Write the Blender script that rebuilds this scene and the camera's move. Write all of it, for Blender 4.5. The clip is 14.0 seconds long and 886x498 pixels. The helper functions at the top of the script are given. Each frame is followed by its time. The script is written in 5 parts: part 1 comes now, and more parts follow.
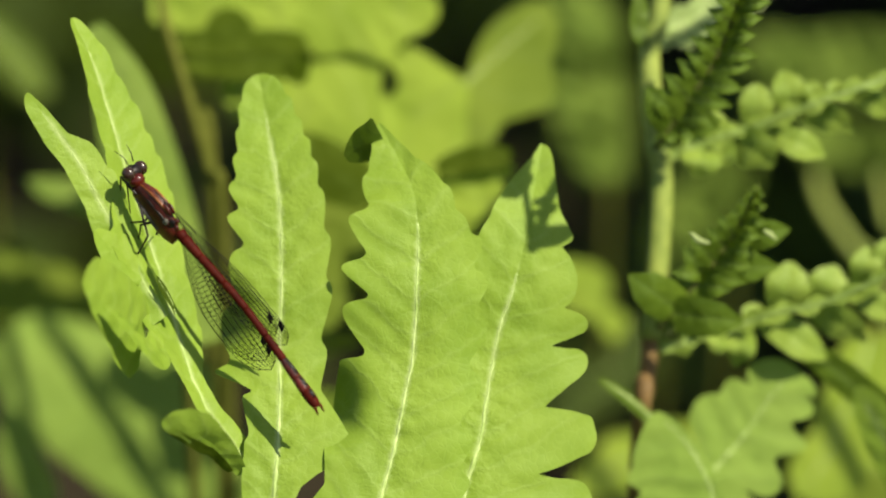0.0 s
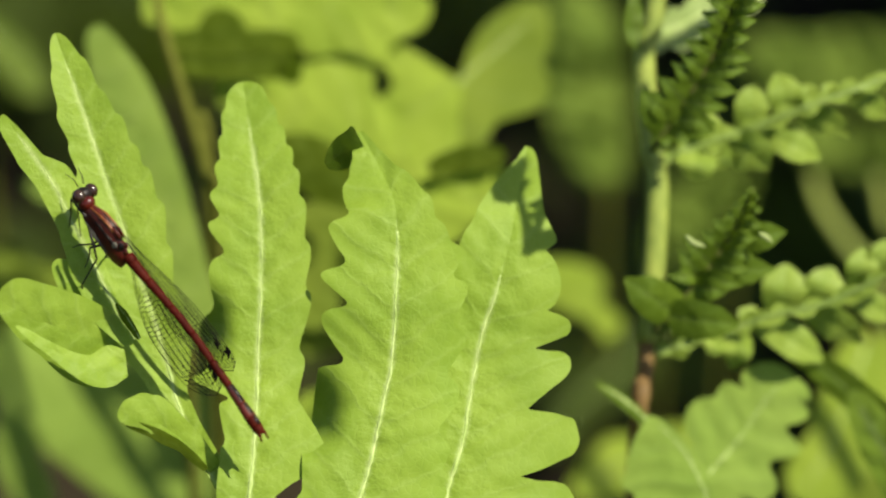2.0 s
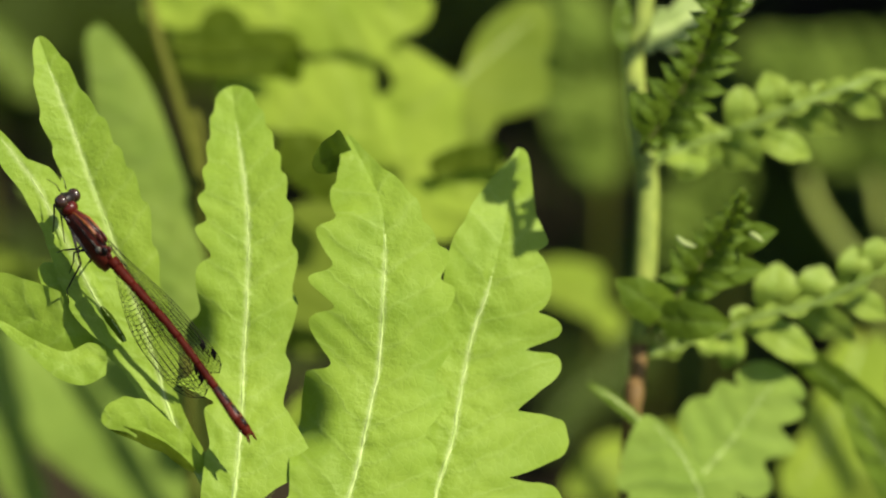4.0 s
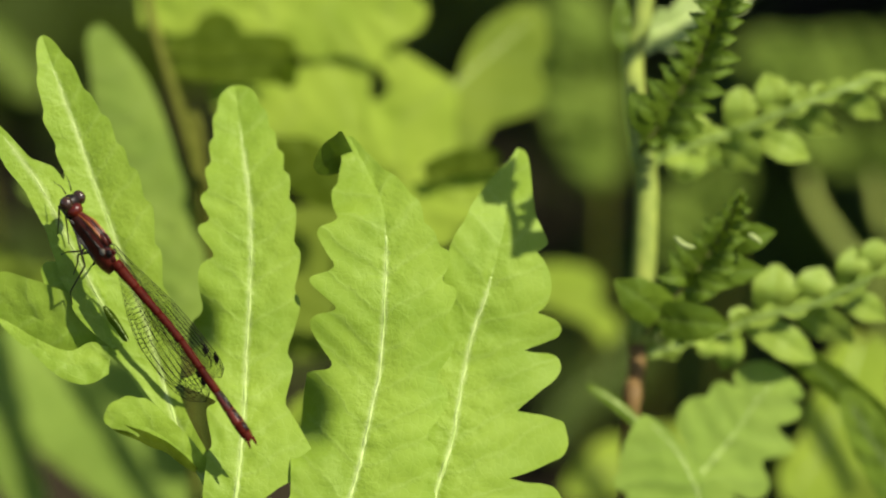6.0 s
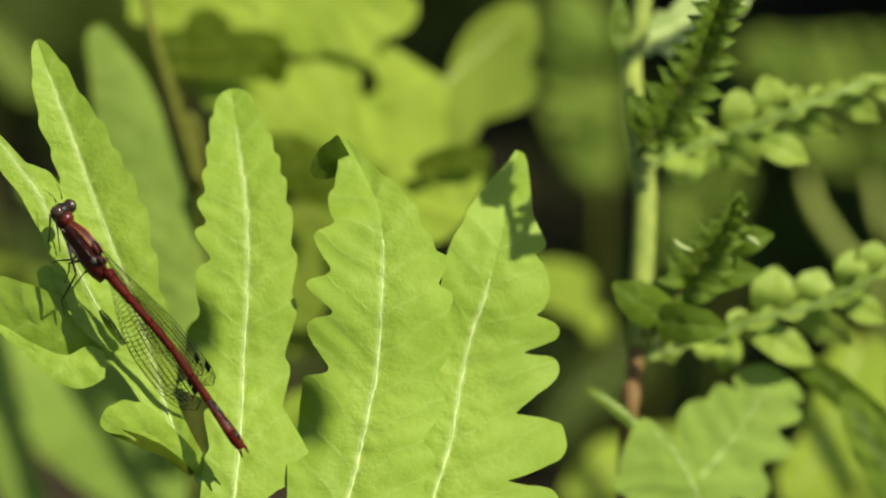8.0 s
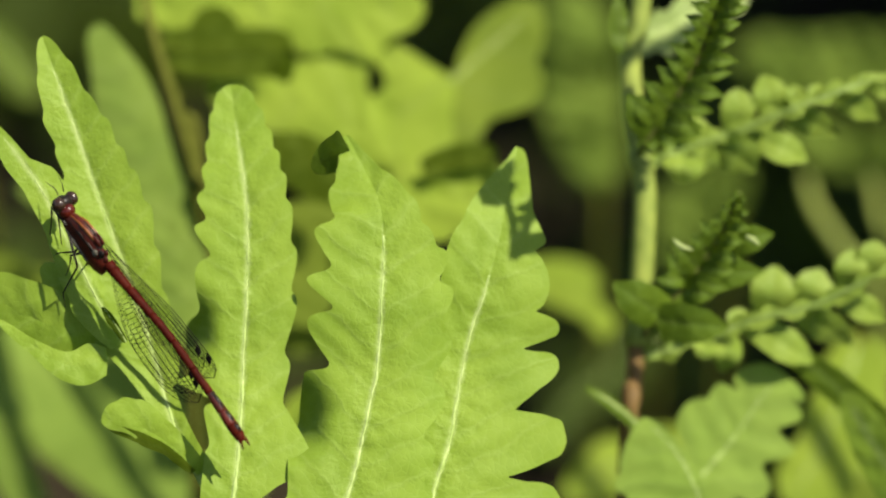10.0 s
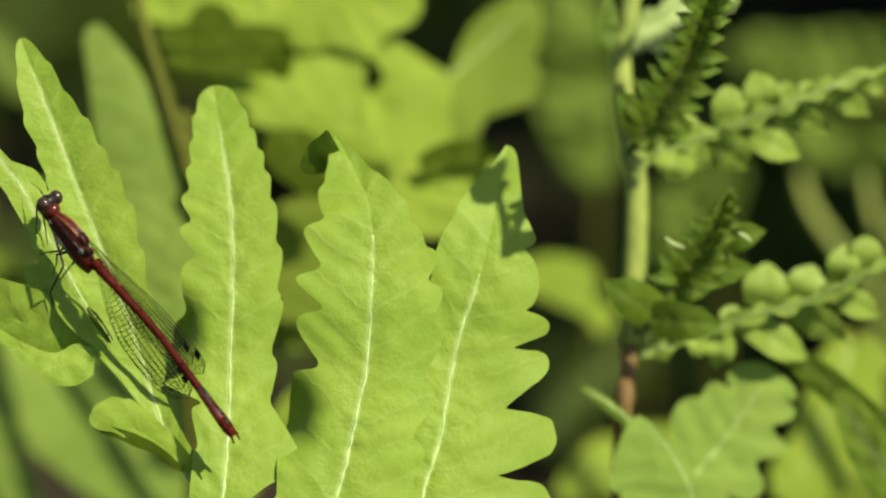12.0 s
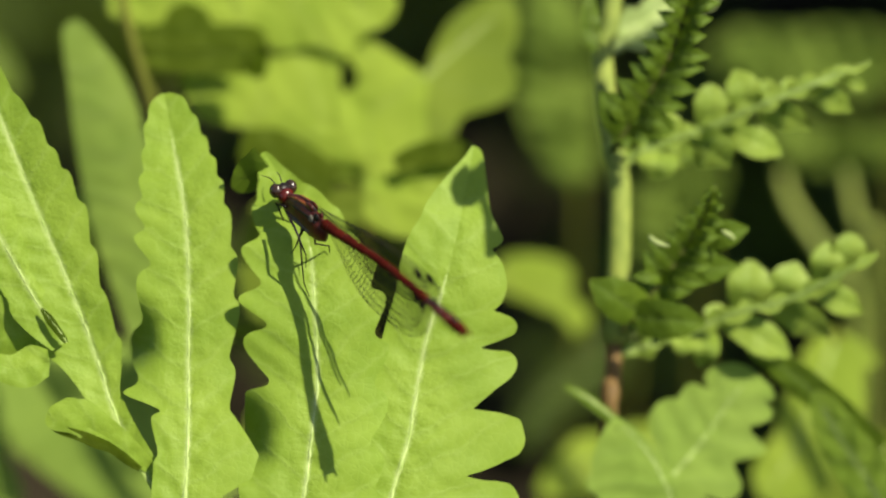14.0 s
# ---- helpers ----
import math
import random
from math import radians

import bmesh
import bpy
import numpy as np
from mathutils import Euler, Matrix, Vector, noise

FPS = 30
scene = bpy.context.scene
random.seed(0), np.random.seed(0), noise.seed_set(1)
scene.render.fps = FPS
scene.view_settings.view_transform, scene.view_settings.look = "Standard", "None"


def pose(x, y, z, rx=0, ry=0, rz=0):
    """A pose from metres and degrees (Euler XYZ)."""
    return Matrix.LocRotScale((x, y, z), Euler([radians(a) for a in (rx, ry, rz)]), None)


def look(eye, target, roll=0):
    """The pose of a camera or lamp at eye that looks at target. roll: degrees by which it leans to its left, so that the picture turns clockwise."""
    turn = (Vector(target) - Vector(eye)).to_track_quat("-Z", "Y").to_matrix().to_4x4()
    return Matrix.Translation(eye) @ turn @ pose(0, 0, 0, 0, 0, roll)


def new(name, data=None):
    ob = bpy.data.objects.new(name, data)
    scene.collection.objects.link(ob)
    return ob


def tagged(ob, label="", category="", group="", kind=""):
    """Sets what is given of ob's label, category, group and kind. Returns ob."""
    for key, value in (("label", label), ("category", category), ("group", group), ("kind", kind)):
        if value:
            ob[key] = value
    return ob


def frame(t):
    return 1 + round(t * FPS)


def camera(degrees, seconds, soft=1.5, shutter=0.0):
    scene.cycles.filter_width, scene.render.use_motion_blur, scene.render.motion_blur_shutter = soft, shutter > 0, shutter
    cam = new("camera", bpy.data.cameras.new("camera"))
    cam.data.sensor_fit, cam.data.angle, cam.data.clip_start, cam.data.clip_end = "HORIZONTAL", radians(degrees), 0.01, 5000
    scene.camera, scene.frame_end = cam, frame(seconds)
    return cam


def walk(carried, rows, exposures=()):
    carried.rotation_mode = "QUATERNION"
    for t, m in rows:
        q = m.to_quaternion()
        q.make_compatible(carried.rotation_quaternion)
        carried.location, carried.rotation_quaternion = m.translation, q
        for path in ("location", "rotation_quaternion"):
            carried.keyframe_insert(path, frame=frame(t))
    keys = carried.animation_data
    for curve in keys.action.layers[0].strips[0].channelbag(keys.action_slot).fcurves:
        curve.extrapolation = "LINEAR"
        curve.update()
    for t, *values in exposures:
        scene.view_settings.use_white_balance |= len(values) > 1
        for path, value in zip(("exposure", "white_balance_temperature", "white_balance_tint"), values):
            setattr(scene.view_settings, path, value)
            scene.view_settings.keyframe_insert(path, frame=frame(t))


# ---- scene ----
# STAND: the plane in which the fern's blades lean back; x right, y up along the blades, z towards the sun side
MM = 0.001
LEAN = 25.0
STAND = pose(0, 0, 0.22, 90 - LEAN, 0, 0)
REACH = 0.363

cam = camera(16.0, 14.0, soft=2.1, shutter=0.5)
cam.data.dof.use_dof = True
cam.data.dof.focus_distance = REACH - 0.0025
cam.data.dof.aperture_fstop = 8.0
# seconds, slide right and up in mm, pitch and yaw in degrees
SLIDE = [(0, -4.68, -1.53, 0.134, -0.411), (0.5, -3.75, -1.62, 0.142, -0.329), (1, -3.49, -1.79, 0.157, -0.306), (1.5, -2.21, -1.19, 0.105, -0.194),
         (2, -3.49, -0.6, 0.052, -0.306), (2.2, -1.02, -1.28, 0.112, -0.09), (4.3, -0.77, -0.26, 0.022, -0.067), (4.5, -0.68, -0.26, 0.022, -0.06),
         (5, -0.17, 0.09, -0.007, -0.015), (5.5, 0.43, 0.0, 0.0, 0.037), (6, -0.51, -0.09, 0.007, -0.045), (6.5, -0.0, 0.0, 0.0, 0.0),
         (7, 0.77, 0.26, -0.022, 0.067), (7.5, 1.87, 0.26, -0.022, 0.164), (8, -0.0, 0.6, -0.052, 0.0), (10.5, 0.17, 0.43, -0.037, 0.015),
         (11, 0.94, 0.09, -0.007, 0.082), (11.5, 0.94, 0.0, 0.0, 0.082), (12, 1.53, 0.43, -0.068, 0.083), (12.5, 2.98, 1.11, -0.169, 0.015),
         (13, 1.7, 1.36, -0.233, -0.261), (13.2, 2.04, 2.38, -0.343, -0.416), (13.4, -2.13, 1.19, -0.248, -0.865), (13.5, 2.21, 0.94, -0.247, -0.36),
         (13.6, 1.45, 1.62, -0.275, -0.407), (13.8, -0.94, 1.62, -0.255, -0.585), (14, 0.26, 1.11, -0.19, -0.399)]
walk(cam, [(t, STAND @ pose(x * MM, y * MM, REACH, p, w, 0)) for t, x, y, p, w in SLIDE])

# ---------- light ----------
TO_SUN = (STAND.to_3x3() @ Vector((0.50, 0.55, 0.67))).normalized()
world = bpy.data.worlds.new("sky")
scene.world = world
world.use_nodes = True
sky = world.node_tree.nodes.new("ShaderNodeTexSky")
sky.sky_type, sky.sun_disc = "NISHITA", False
sky.sun_elevation = math.asin(TO_SUN.z)
sky.sun_rotation = math.atan2(TO_SUN.x, TO_SUN.y)
back = world.node_tree.nodes["Background"]
back.inputs["Strength"].default_value = 0.065
world.node_tree.links.new(sky.outputs[0], back.inputs["Color"])
sun = new("sun", bpy.data.lights.new("sun", "SUN"))
sun.data.energy, sun.data.angle, sun.data.color = 4.08, radians(0.6), (1.0, 0.94, 0.76)
sun.matrix_world = look(TO_SUN * 3, (0, 0, 0))
scene.view_settings.exposure = 1.02


# ---------- materials ----------
def nodes(name):
    m = bpy.data.materials.new(name)
    m.use_nodes = True
    nt = m.node_tree
    return m, nt, nt.nodes["Principled BSDF"], nt.nodes["Material Output"]


def link(nt, a, b):
    nt.links.new(a, b)


def math_node(nt, op, a, b=None, c=None):
    n = nt.nodes.new("ShaderNodeMath")
    n.operation = op
    for i, v in enumerate((a, b, c)):
        if v is None:
            continue
        if isinstance(v, (int, float)):
            n.inputs[i].default_value = v
        else:
            link(nt, v, n.inputs[i])
    return n.outputs[0]


def noise_node(nt, scale, detail=4, coord=None, rough=0.55):
    n = nt.nodes.new("ShaderNodeTexNoise")
    n.inputs["Scale"].default_value, n.inputs["Detail"].default_value = scale, detail
    n.inputs["Roughness"].default_value = rough
    if coord is not None:
        link(nt, coord, n.inputs["Vector"])
    return n.outputs["Fac"]


def ramp(nt, fac, stops):
    n = nt.nodes.new("ShaderNodeValToRGB")
    while len(n.color_ramp.elements) < len(stops):
        n.color_ramp.elements.new(0.5)
    for e, (p, c) in zip(n.color_ramp.elements, stops):
        e.position, e.color = p, (*c, 1)
    link(nt, fac, n.inputs[0])
    return n.outputs["Color"]


def mix(nt, fac, a, b, kind="MIX"):
    n = nt.nodes.new("ShaderNodeMix")
    n.data_type, n.blend_type = "RGBA", kind
    for key, v in ((0, fac), (6, a), (7, b)):
        if isinstance(v, (int, float)):
            n.inputs[key].default_value = v
        elif isinstance(v, tuple):
            n.inputs[key].default_value = (*v, 1)
        else:
            link(nt, v, n.inputs[key])
    return n.outputs[2]


def leaf_material(name, dark, light, vein, spacing=0.45, slant=0.75, through_light=0.35, rough=0.55, gloss=0.22, rib_band=0.055, pale=None):
    """A leaf: mottled green, side veins that run from the rib towards the tip, fine pores, light through the blade."""
    m, nt, bsdf, out = nodes(name)
    tc = nt.nodes.new("ShaderNodeTexCoord")
    uv = nt.nodes.new("ShaderNodeSeparateXYZ")
    link(nt, tc.outputs["UV"], uv.inputs[0])
    away = math_node(nt, "ABSOLUTE", uv.outputs[1])
    wob = noise_node(nt, 3.0, 3, tc.outputs["UV"])
    along = math_node(nt, "SUBTRACT", uv.outputs[0], math_node(nt, "MULTIPLY", away, slant))
    along = math_node(nt, "ADD", along, math_node(nt, "MULTIPLY", wob, 0.28))
    saw = math_node(nt, "PINGPONG", math_node(nt, "DIVIDE", along, spacing), 0.5)
    line = math_node(nt, "SMOOTH_MIN", math_node(nt, "MULTIPLY", saw, 9.0), 1.0, 0.2)
    cells = nt.nodes.new("ShaderNodeTexVoronoi")
    cells.feature = "DISTANCE_TO_EDGE"
    cells.inputs["Scale"].default_value = 11.0
    link(nt, tc.outputs["UV"], cells.inputs["Vector"])
    net = math_node(nt, "MINIMUM", math_node(nt, "MULTIPLY", cells.outputs["Distance"], 9.0), 1.0)
    big = noise_node(nt, 0.9, 3, tc.outputs["UV"])
    fine = noise_node(nt, 9.0, 5, tc.outputs["UV"])
    tone = math_node(nt, "ADD", math_node(nt, "MULTIPLY", big, 0.82), math_node(nt, "MULTIPLY", fine, 0.18))
    col = ramp(nt, tone, [(0.36, dark), (0.62, light)])
    col = mix(nt, math_node(nt, "MULTIPLY", math_node(nt, "SUBTRACT", 1.0, line), 0.20), col, vein)
    col = mix(nt, math_node(nt, "MULTIPLY", math_node(nt, "SUBTRACT", 1.0, net), 0.10), col, vein)
    near = math_node(nt, "SUBTRACT", 1.0, math_node(nt, "DIVIDE", away, math_node(nt, "MULTIPLY", noise_node(nt, 16.0, 4, tc.outputs["UV"]), rib_band * 2.0)))
    col = mix(nt, math_node(nt, "MULTIPLY", math_node(nt, "MAXIMUM", near, 0.0), 0.55), col, pale or vein)
    link(nt, col, bsdf.inputs["Base Color"])
    bsdf.inputs["Roughness"].default_value = rough
    bsdf.inputs["Specular IOR Level"].default_value = gloss
    h = math_node(nt, "ADD", math_node(nt, "MULTIPLY", line, -0.5), math_node(nt, "MULTIPLY", net, 0.25))
    h = math_node(nt, "ADD", h, math_node(nt, "MULTIPLY", noise_node(nt, 4.0, 3, tc.outputs["UV"], 0.5), 0.8))
    creased = math_node(nt, "MAXIMUM", math_node(nt, "SUBTRACT", 1.0, math_node(nt, "DIVIDE", away, 0.55)), 0.0)
    h = math_node(nt, "ADD", h, math_node(nt, "MULTIPLY", math_node(nt, "MULTIPLY", noise_node(nt, 9.0, 3, tc.outputs["UV"], 0.6), creased), 4.5))
    bump = nt.nodes.new("ShaderNodeBump")
    bump.inputs["Strength"].default_value, bump.inputs["Distance"].default_value = 0.42, 0.00013
    link(nt, h, bump.inputs["Height"])
    link(nt, bump.outputs[0], bsdf.inputs["Normal"])
    tr = nt.nodes.new("ShaderNodeBsdfTranslucent")
    link(nt, mix(nt, 0.5, col, (0.20, 0.30, 0.01), "MIX"), tr.inputs["Color"])
    both = nt.nodes.new("ShaderNodeMixShader")
    both.inputs[0].default_value = through_light
    link(nt, bsdf.outputs[0], both.inputs[1])
    link(nt, tr.outputs[0], both.inputs[2])
    link(nt, both.outputs[0], out.inputs["Surface"])
    return m


def plain(name, dark, light, scale=900.0, rough=0.5, gloss=0.4, bump_mm=0.05):
    """A mottled opaque surface with grain of that scale (per metre)."""
    m, nt, bsdf, out = nodes(name)
    tc = nt.nodes.new("ShaderNodeTexCoord")
    n1 = noise_node(nt, scale, 5, tc.outputs["Object"])
    n2 = noise_node(nt, scale * 0.17, 3, tc.outputs["Object"])
    tone = math_node(nt, "ADD", math_node(nt, "MULTIPLY", n1, 0.5), math_node(nt, "MULTIPLY", n2, 0.5))
    link(nt, ramp(nt, tone, [(0.38, dark), (0.62, light)]), bsdf.inputs["Base Color"])
    bsdf.inputs["Roughness"].default_value, bsdf.inputs["Specular IOR Level"].default_value = rough, gloss
    bump = nt.nodes.new("ShaderNodeBump")
    bump.inputs["Strength"].default_value, bump.inputs["Distance"].default_value = 0.5, bump_mm * MM
    link(nt, n1, bump.inputs["Height"])
    link(nt, bump.outputs[0], bsdf.inputs["Normal"])
    return m


FERN = leaf_material("fern_blade", (0.194, 0.300, 0.026), (0.248, 0.358, 0.037), (0.34, 0.45, 0.11), pale=(0.46, 0.54, 0.22))
YOUNG = leaf_material("young_fern_blade", (0.205, 0.295, 0.036), (0.275, 0.365, 0.052), (0.32, 0.43, 0.14), spacing=0.3, rough=0.52)
# deep green leaflets; folded and turned-away blades carry their shade in this colour
DEEP = leaf_material("deep_or_shaded_blade", (0.0702, 0.1152, 0.0072), (0.1134, 0.1728, 0.0135), (0.13, 0.2, 0.03), spacing=0.3, rough=0.45, through_light=0.25)
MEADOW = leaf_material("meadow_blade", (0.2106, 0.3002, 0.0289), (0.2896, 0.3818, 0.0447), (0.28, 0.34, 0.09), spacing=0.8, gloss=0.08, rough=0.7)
# darker copies of the leaf green, with the shade of undersides and folds put in
OLIVE = leaf_material("olive_shade_blade", (0.046, 0.070, 0.003), (0.068, 0.095, 0.005), (0.15, 0.2, 0.03), spacing=0.8, gloss=0.08, rough=0.7)
SHADED = leaf_material("deep_olive_shade_blade", (0.026, 0.044, 0.001), (0.042, 0.064, 0.002), (0.07, 0.1, 0.02), spacing=0.8, rough=0.8, gloss=0.05)
# a half-shaded leaf's dimness is put into this green
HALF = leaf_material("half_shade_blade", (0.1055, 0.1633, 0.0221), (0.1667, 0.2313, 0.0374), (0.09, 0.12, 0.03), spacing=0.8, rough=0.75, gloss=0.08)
SMOOTH = leaf_material("smooth_blade", (0.195, 0.2938, 0.0468), (0.2574, 0.364, 0.065), (0.2, 0.28, 0.07), spacing=0.6, gloss=0.08, rough=0.7)
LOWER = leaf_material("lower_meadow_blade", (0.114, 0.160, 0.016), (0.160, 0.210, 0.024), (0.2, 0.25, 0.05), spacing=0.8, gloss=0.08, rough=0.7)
SOFT = leaf_material("soft_green_blade", (0.1139, 0.1616, 0.0148), (0.1548, 0.2072, 0.0228), (0.15, 0.2, 0.05), spacing=0.8, pale=(0.22, 0.27, 0.08), gloss=0.08, rough=0.7)
PALE = leaf_material("pale_blade", (0.24, 0.33, 0.085), (0.34, 0.42, 0.14), (0.42, 0.48, 0.2), spacing=0.3)
GREYISH = leaf_material("grey_green_blade", (0.150, 0.228, 0.036), (0.205, 0.288, 0.051), (0.22, 0.28, 0.09), spacing=0.6, gloss=0.08, rough=0.7)
# deep shade is put into this dull green, as sun still reaches the leaves
DULL = leaf_material("dull_shade_blade", (0.030, 0.046, 0.008), (0.050, 0.072, 0.013), (0.06, 0.09, 0.02), spacing=0.8, rough=0.75, gloss=0.08)
RIB = plain("pale_rib", (0.25, 0.35, 0.075), (0.40, 0.48, 0.18), 900, 0.55, gloss=0.2)
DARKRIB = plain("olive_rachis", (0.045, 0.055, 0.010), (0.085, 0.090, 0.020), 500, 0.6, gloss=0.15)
STEM = plain("green_stem", (0.160, 0.207, 0.040), (0.262, 0.310, 0.062), 500, 0.5, gloss=0.16)
DRY = plain("dry_stalk", (0.062, 0.070, 0.010), (0.115, 0.122, 0.022), 400, 0.8, gloss=0.03)
BROWN = plain("brown_stem", (0.100, 0.058, 0.020), (0.175, 0.110, 0.040), 500, 0.55, gloss=0.15)
SOIL = plain("soil", (0.016, 0.013, 0.008), (0.040, 0.032, 0.020), 120, 0.95, gloss=0.0, bump_mm=4)
RED = plain("red_shell", (0.030, 0.0032, 0.0017), (0.058, 0.0072, 0.0032), 2500, 0.55, gloss=0.05, bump_mm=0.02)
BLACK = plain("black_shell", (0.005, 0.004, 0.004), (0.015, 0.010, 0.008), 2500, 0.42, gloss=0.22, bump_mm=0.02)
WINE = plain("dark_red_shell", (0.024, 0.0042, 0.0026), (0.090, 0.012, 0.0055), 2200, 0.38, gloss=0.35, bump_mm=0.02)
YELLOW = plain("orange_stripe", (0.10, 0.025, 0.006), (0.26, 0.09, 0.018), 2500, 0.35)
NECK = plain("glossy_red_shell", (0.036, 0.004, 0.0025), (0.080, 0.010, 0.005), 2500, 0.25, gloss=0.4, bump_mm=0.01)
EYE = plain("eye", (0.018, 0.010, 0.006), (0.042, 0.018, 0.010), 6000, 0.25, gloss=0.6, bump_mm=0.01)
VEIN = plain("wing_vein", (0.010, 0.008, 0.007), (0.022, 0.018, 0.014), 2500, 0.85, gloss=0.05)
GREYHAIR = plain("grey_down", (0.050, 0.045, 0.036), (0.13, 0.12, 0.09), 3000, 0.7)


def wing_material():
    m, nt, bsdf, out = nodes("wing_membrane")
    bsdf.inputs["Base Color"].default_value = (0.30, 0.30, 0.24, 1)
    bsdf.inputs["Roughness"].default_value = 0.3
    clear = nt.nodes.new("ShaderNodeBsdfTransparent")
    clear.inputs["Color"].default_value = (0.985, 0.985, 0.97, 1)
    both = nt.nodes.new("ShaderNodeMixShader")
    both.inputs[0].default_value = 0.012
    link(nt, clear.outputs[0], both.inputs[1])
    link(nt, bsdf.outputs[0], both.inputs[2])
    link(nt, both.outputs[0], out.inputs["Surface"])
    return m


WING = wing_material()


# ---------- shaping ----------
def part(name, bm, mat, parent=None, label="", at=(0, 0, 0), smooth=True):
    """Links a bmesh as one mesh object under its thing."""
    data = bpy.data.meshes.new(name)
    bm.to_mesh(data)
    bm.free()
    data.materials.append(mat)
    if smooth:
        data.polygons.foreach_set("use_smooth", [True] * len(data.polygons))
    ob = new(name, data)
    ob.parent = parent
    ob.location = at
    if label:
        ob["label"] = label
    return ob


def thing(name, label, category, group="", m=STAND):
    ob = new(name)
    ob.empty_display_size = 0.01
    ob.matrix_basis = m
    return tagged(ob, label, category, group)


def glide(points, n):
    """A smooth curve through points, n samples."""
    p = np.array(points, float)
    q = np.vstack([2 * p[0] - p[1], p, 2 * p[-1] - p[-2]])
    u = np.linspace(0, len(p) - 1, n)
    i = np.minimum(u.astype(int), len(p) - 2)
    f = (u - i)[:, None]
    a, b, c, d = q[i], q[i + 1], q[i + 2], q[i + 3]
    return 0.5 * (2 * b + (c - a) * f + (2 * a - 5 * b + 4 * c - d) * f ** 2 + (3 * b - a - 3 * c + d) * f ** 3)


def tube(bm, points, radii, sides=8, flat=1.0):
    """A round bar along points (metres); radii one for each point, or a single one."""
    pts = [Vector(p) for p in points]
    if isinstance(radii, (int, float)):
        radii = [radii] * len(pts)
    rings = []
    ref = None
    for i, p in enumerate(pts):
        t = (pts[min(i + 1, len(pts) - 1)] - pts[max(i - 1, 0)]).normalized()
        if ref is None:
            ref = Vector((0, 0, 1)) if abs(t.z) < 0.9 else Vector((1, 0, 0))
        a = t.cross(ref).normalized()
        b = a.cross(t).normalized()
        ref = b
        rings.append([bm.verts.new(p + (a * math.cos(2 * math.pi * j / sides) + b * math.sin(2 * math.pi * j / sides) * flat) * radii[i])
                      for j in range(sides)])
    for r, s in zip(rings, rings[1:]):
        for j in range(sides):
            bm.faces.new((r[j], r[(j + 1) % sides], s[(j + 1) % sides], s[j]))
    bm.faces.new(rings[0][::-1])
    bm.faces.new(rings[-1])


def ball(bm, centre, size, u=16, v=10, turn=None):
    """An ellipsoid of half-axes size."""
    m = Matrix.Translation(centre) @ (turn or Matrix()) @ Matrix.Diagonal((*size, 1))
    bmesh.ops.create_uvsphere(bm, u_segments=u, v_segments=v, radius=1, matrix=m)


def edge_line(lobes, length, round_off):
    """The outline of one half of a blade, from base to tip: each lobe leans towards the tip and ends in a notch."""
    pts = [(0.0, lobes[0][1] * 0.55)] if lobes[0][0] > 0.8 else []
    last = 0.0
    for k, (s, w, notch) in enumerate(lobes):
        gap = max(s - last, 0.4)
        prev = lobes[k - 1][1] if k else w * 0.8
        step = w - prev
        notch = notch * 1.35
        if k and notch > 0.5:
            pts += [(last + 0.10 * gap, prev * (1 - notch)), (last + 0.15 * gap, (prev + 0.2 * step) * 0.80), (last + 0.36 * gap, (prev + 0.4 * step) * 1.02),
                    (last + 0.68 * gap, (prev + 0.7 * step) * 1.06), (s - 0.06 * gap, w * 0.96)]
            last = s
            continue
        if k:
            pts.append((last + 0.13 * gap, (prev + 0.13 * step) * (1 - notch)))
        pts.append((s - 0.52 * gap, (prev + 0.48 * step) * (1 - 0.38 * notch)))
        pts.append((s - 0.20 * gap, (prev + 0.80 * step) * (1 + 0.10 * notch)))
        pts.append((s, w))
        last = s
    tip = lobes[-1][1]
    if length - last > 0.5:
        pts.append(((length + last) / 2, tip * 0.72))
    pts.append((length, tip * 0.30))
    pts.append((length, tip * 0.02))
    pts = np.array(pts)
    for cut_at in (0.25, 0.25)[:round_off]:
        a, b = pts[:-1], pts[1:]
        cut = np.empty((2 * len(a), 2))
        cut[0::2], cut[1::2] = a * (1 - cut_at) + b * cut_at, a * cut_at + b * (1 - cut_at)
        pts = np.vstack([pts[:1], cut, pts[-1:]])
    return pts


def drawn_line(points, length):
    """The outline of one half of a blade through places (along, out, 1 for a sharp notch), rounded between the notches."""
    pts = [(0.0, points[0][1] * 0.6, 0)] * (points[0][0] > 0.8) + list(points) + [(length, points[-1][1] * 0.3 if length - points[-1][0] < 3 else 0.1, 0), (length, 0.02, 0)]
    runs, now = [], []
    for p in pts:
        now.append(p[:2])
        if p[2]:
            runs.append(now)
            now = [p[:2]]
    runs.append(now)
    return np.vstack([glide(r, 8 * len(r)) for r in runs if len(r) > 1])


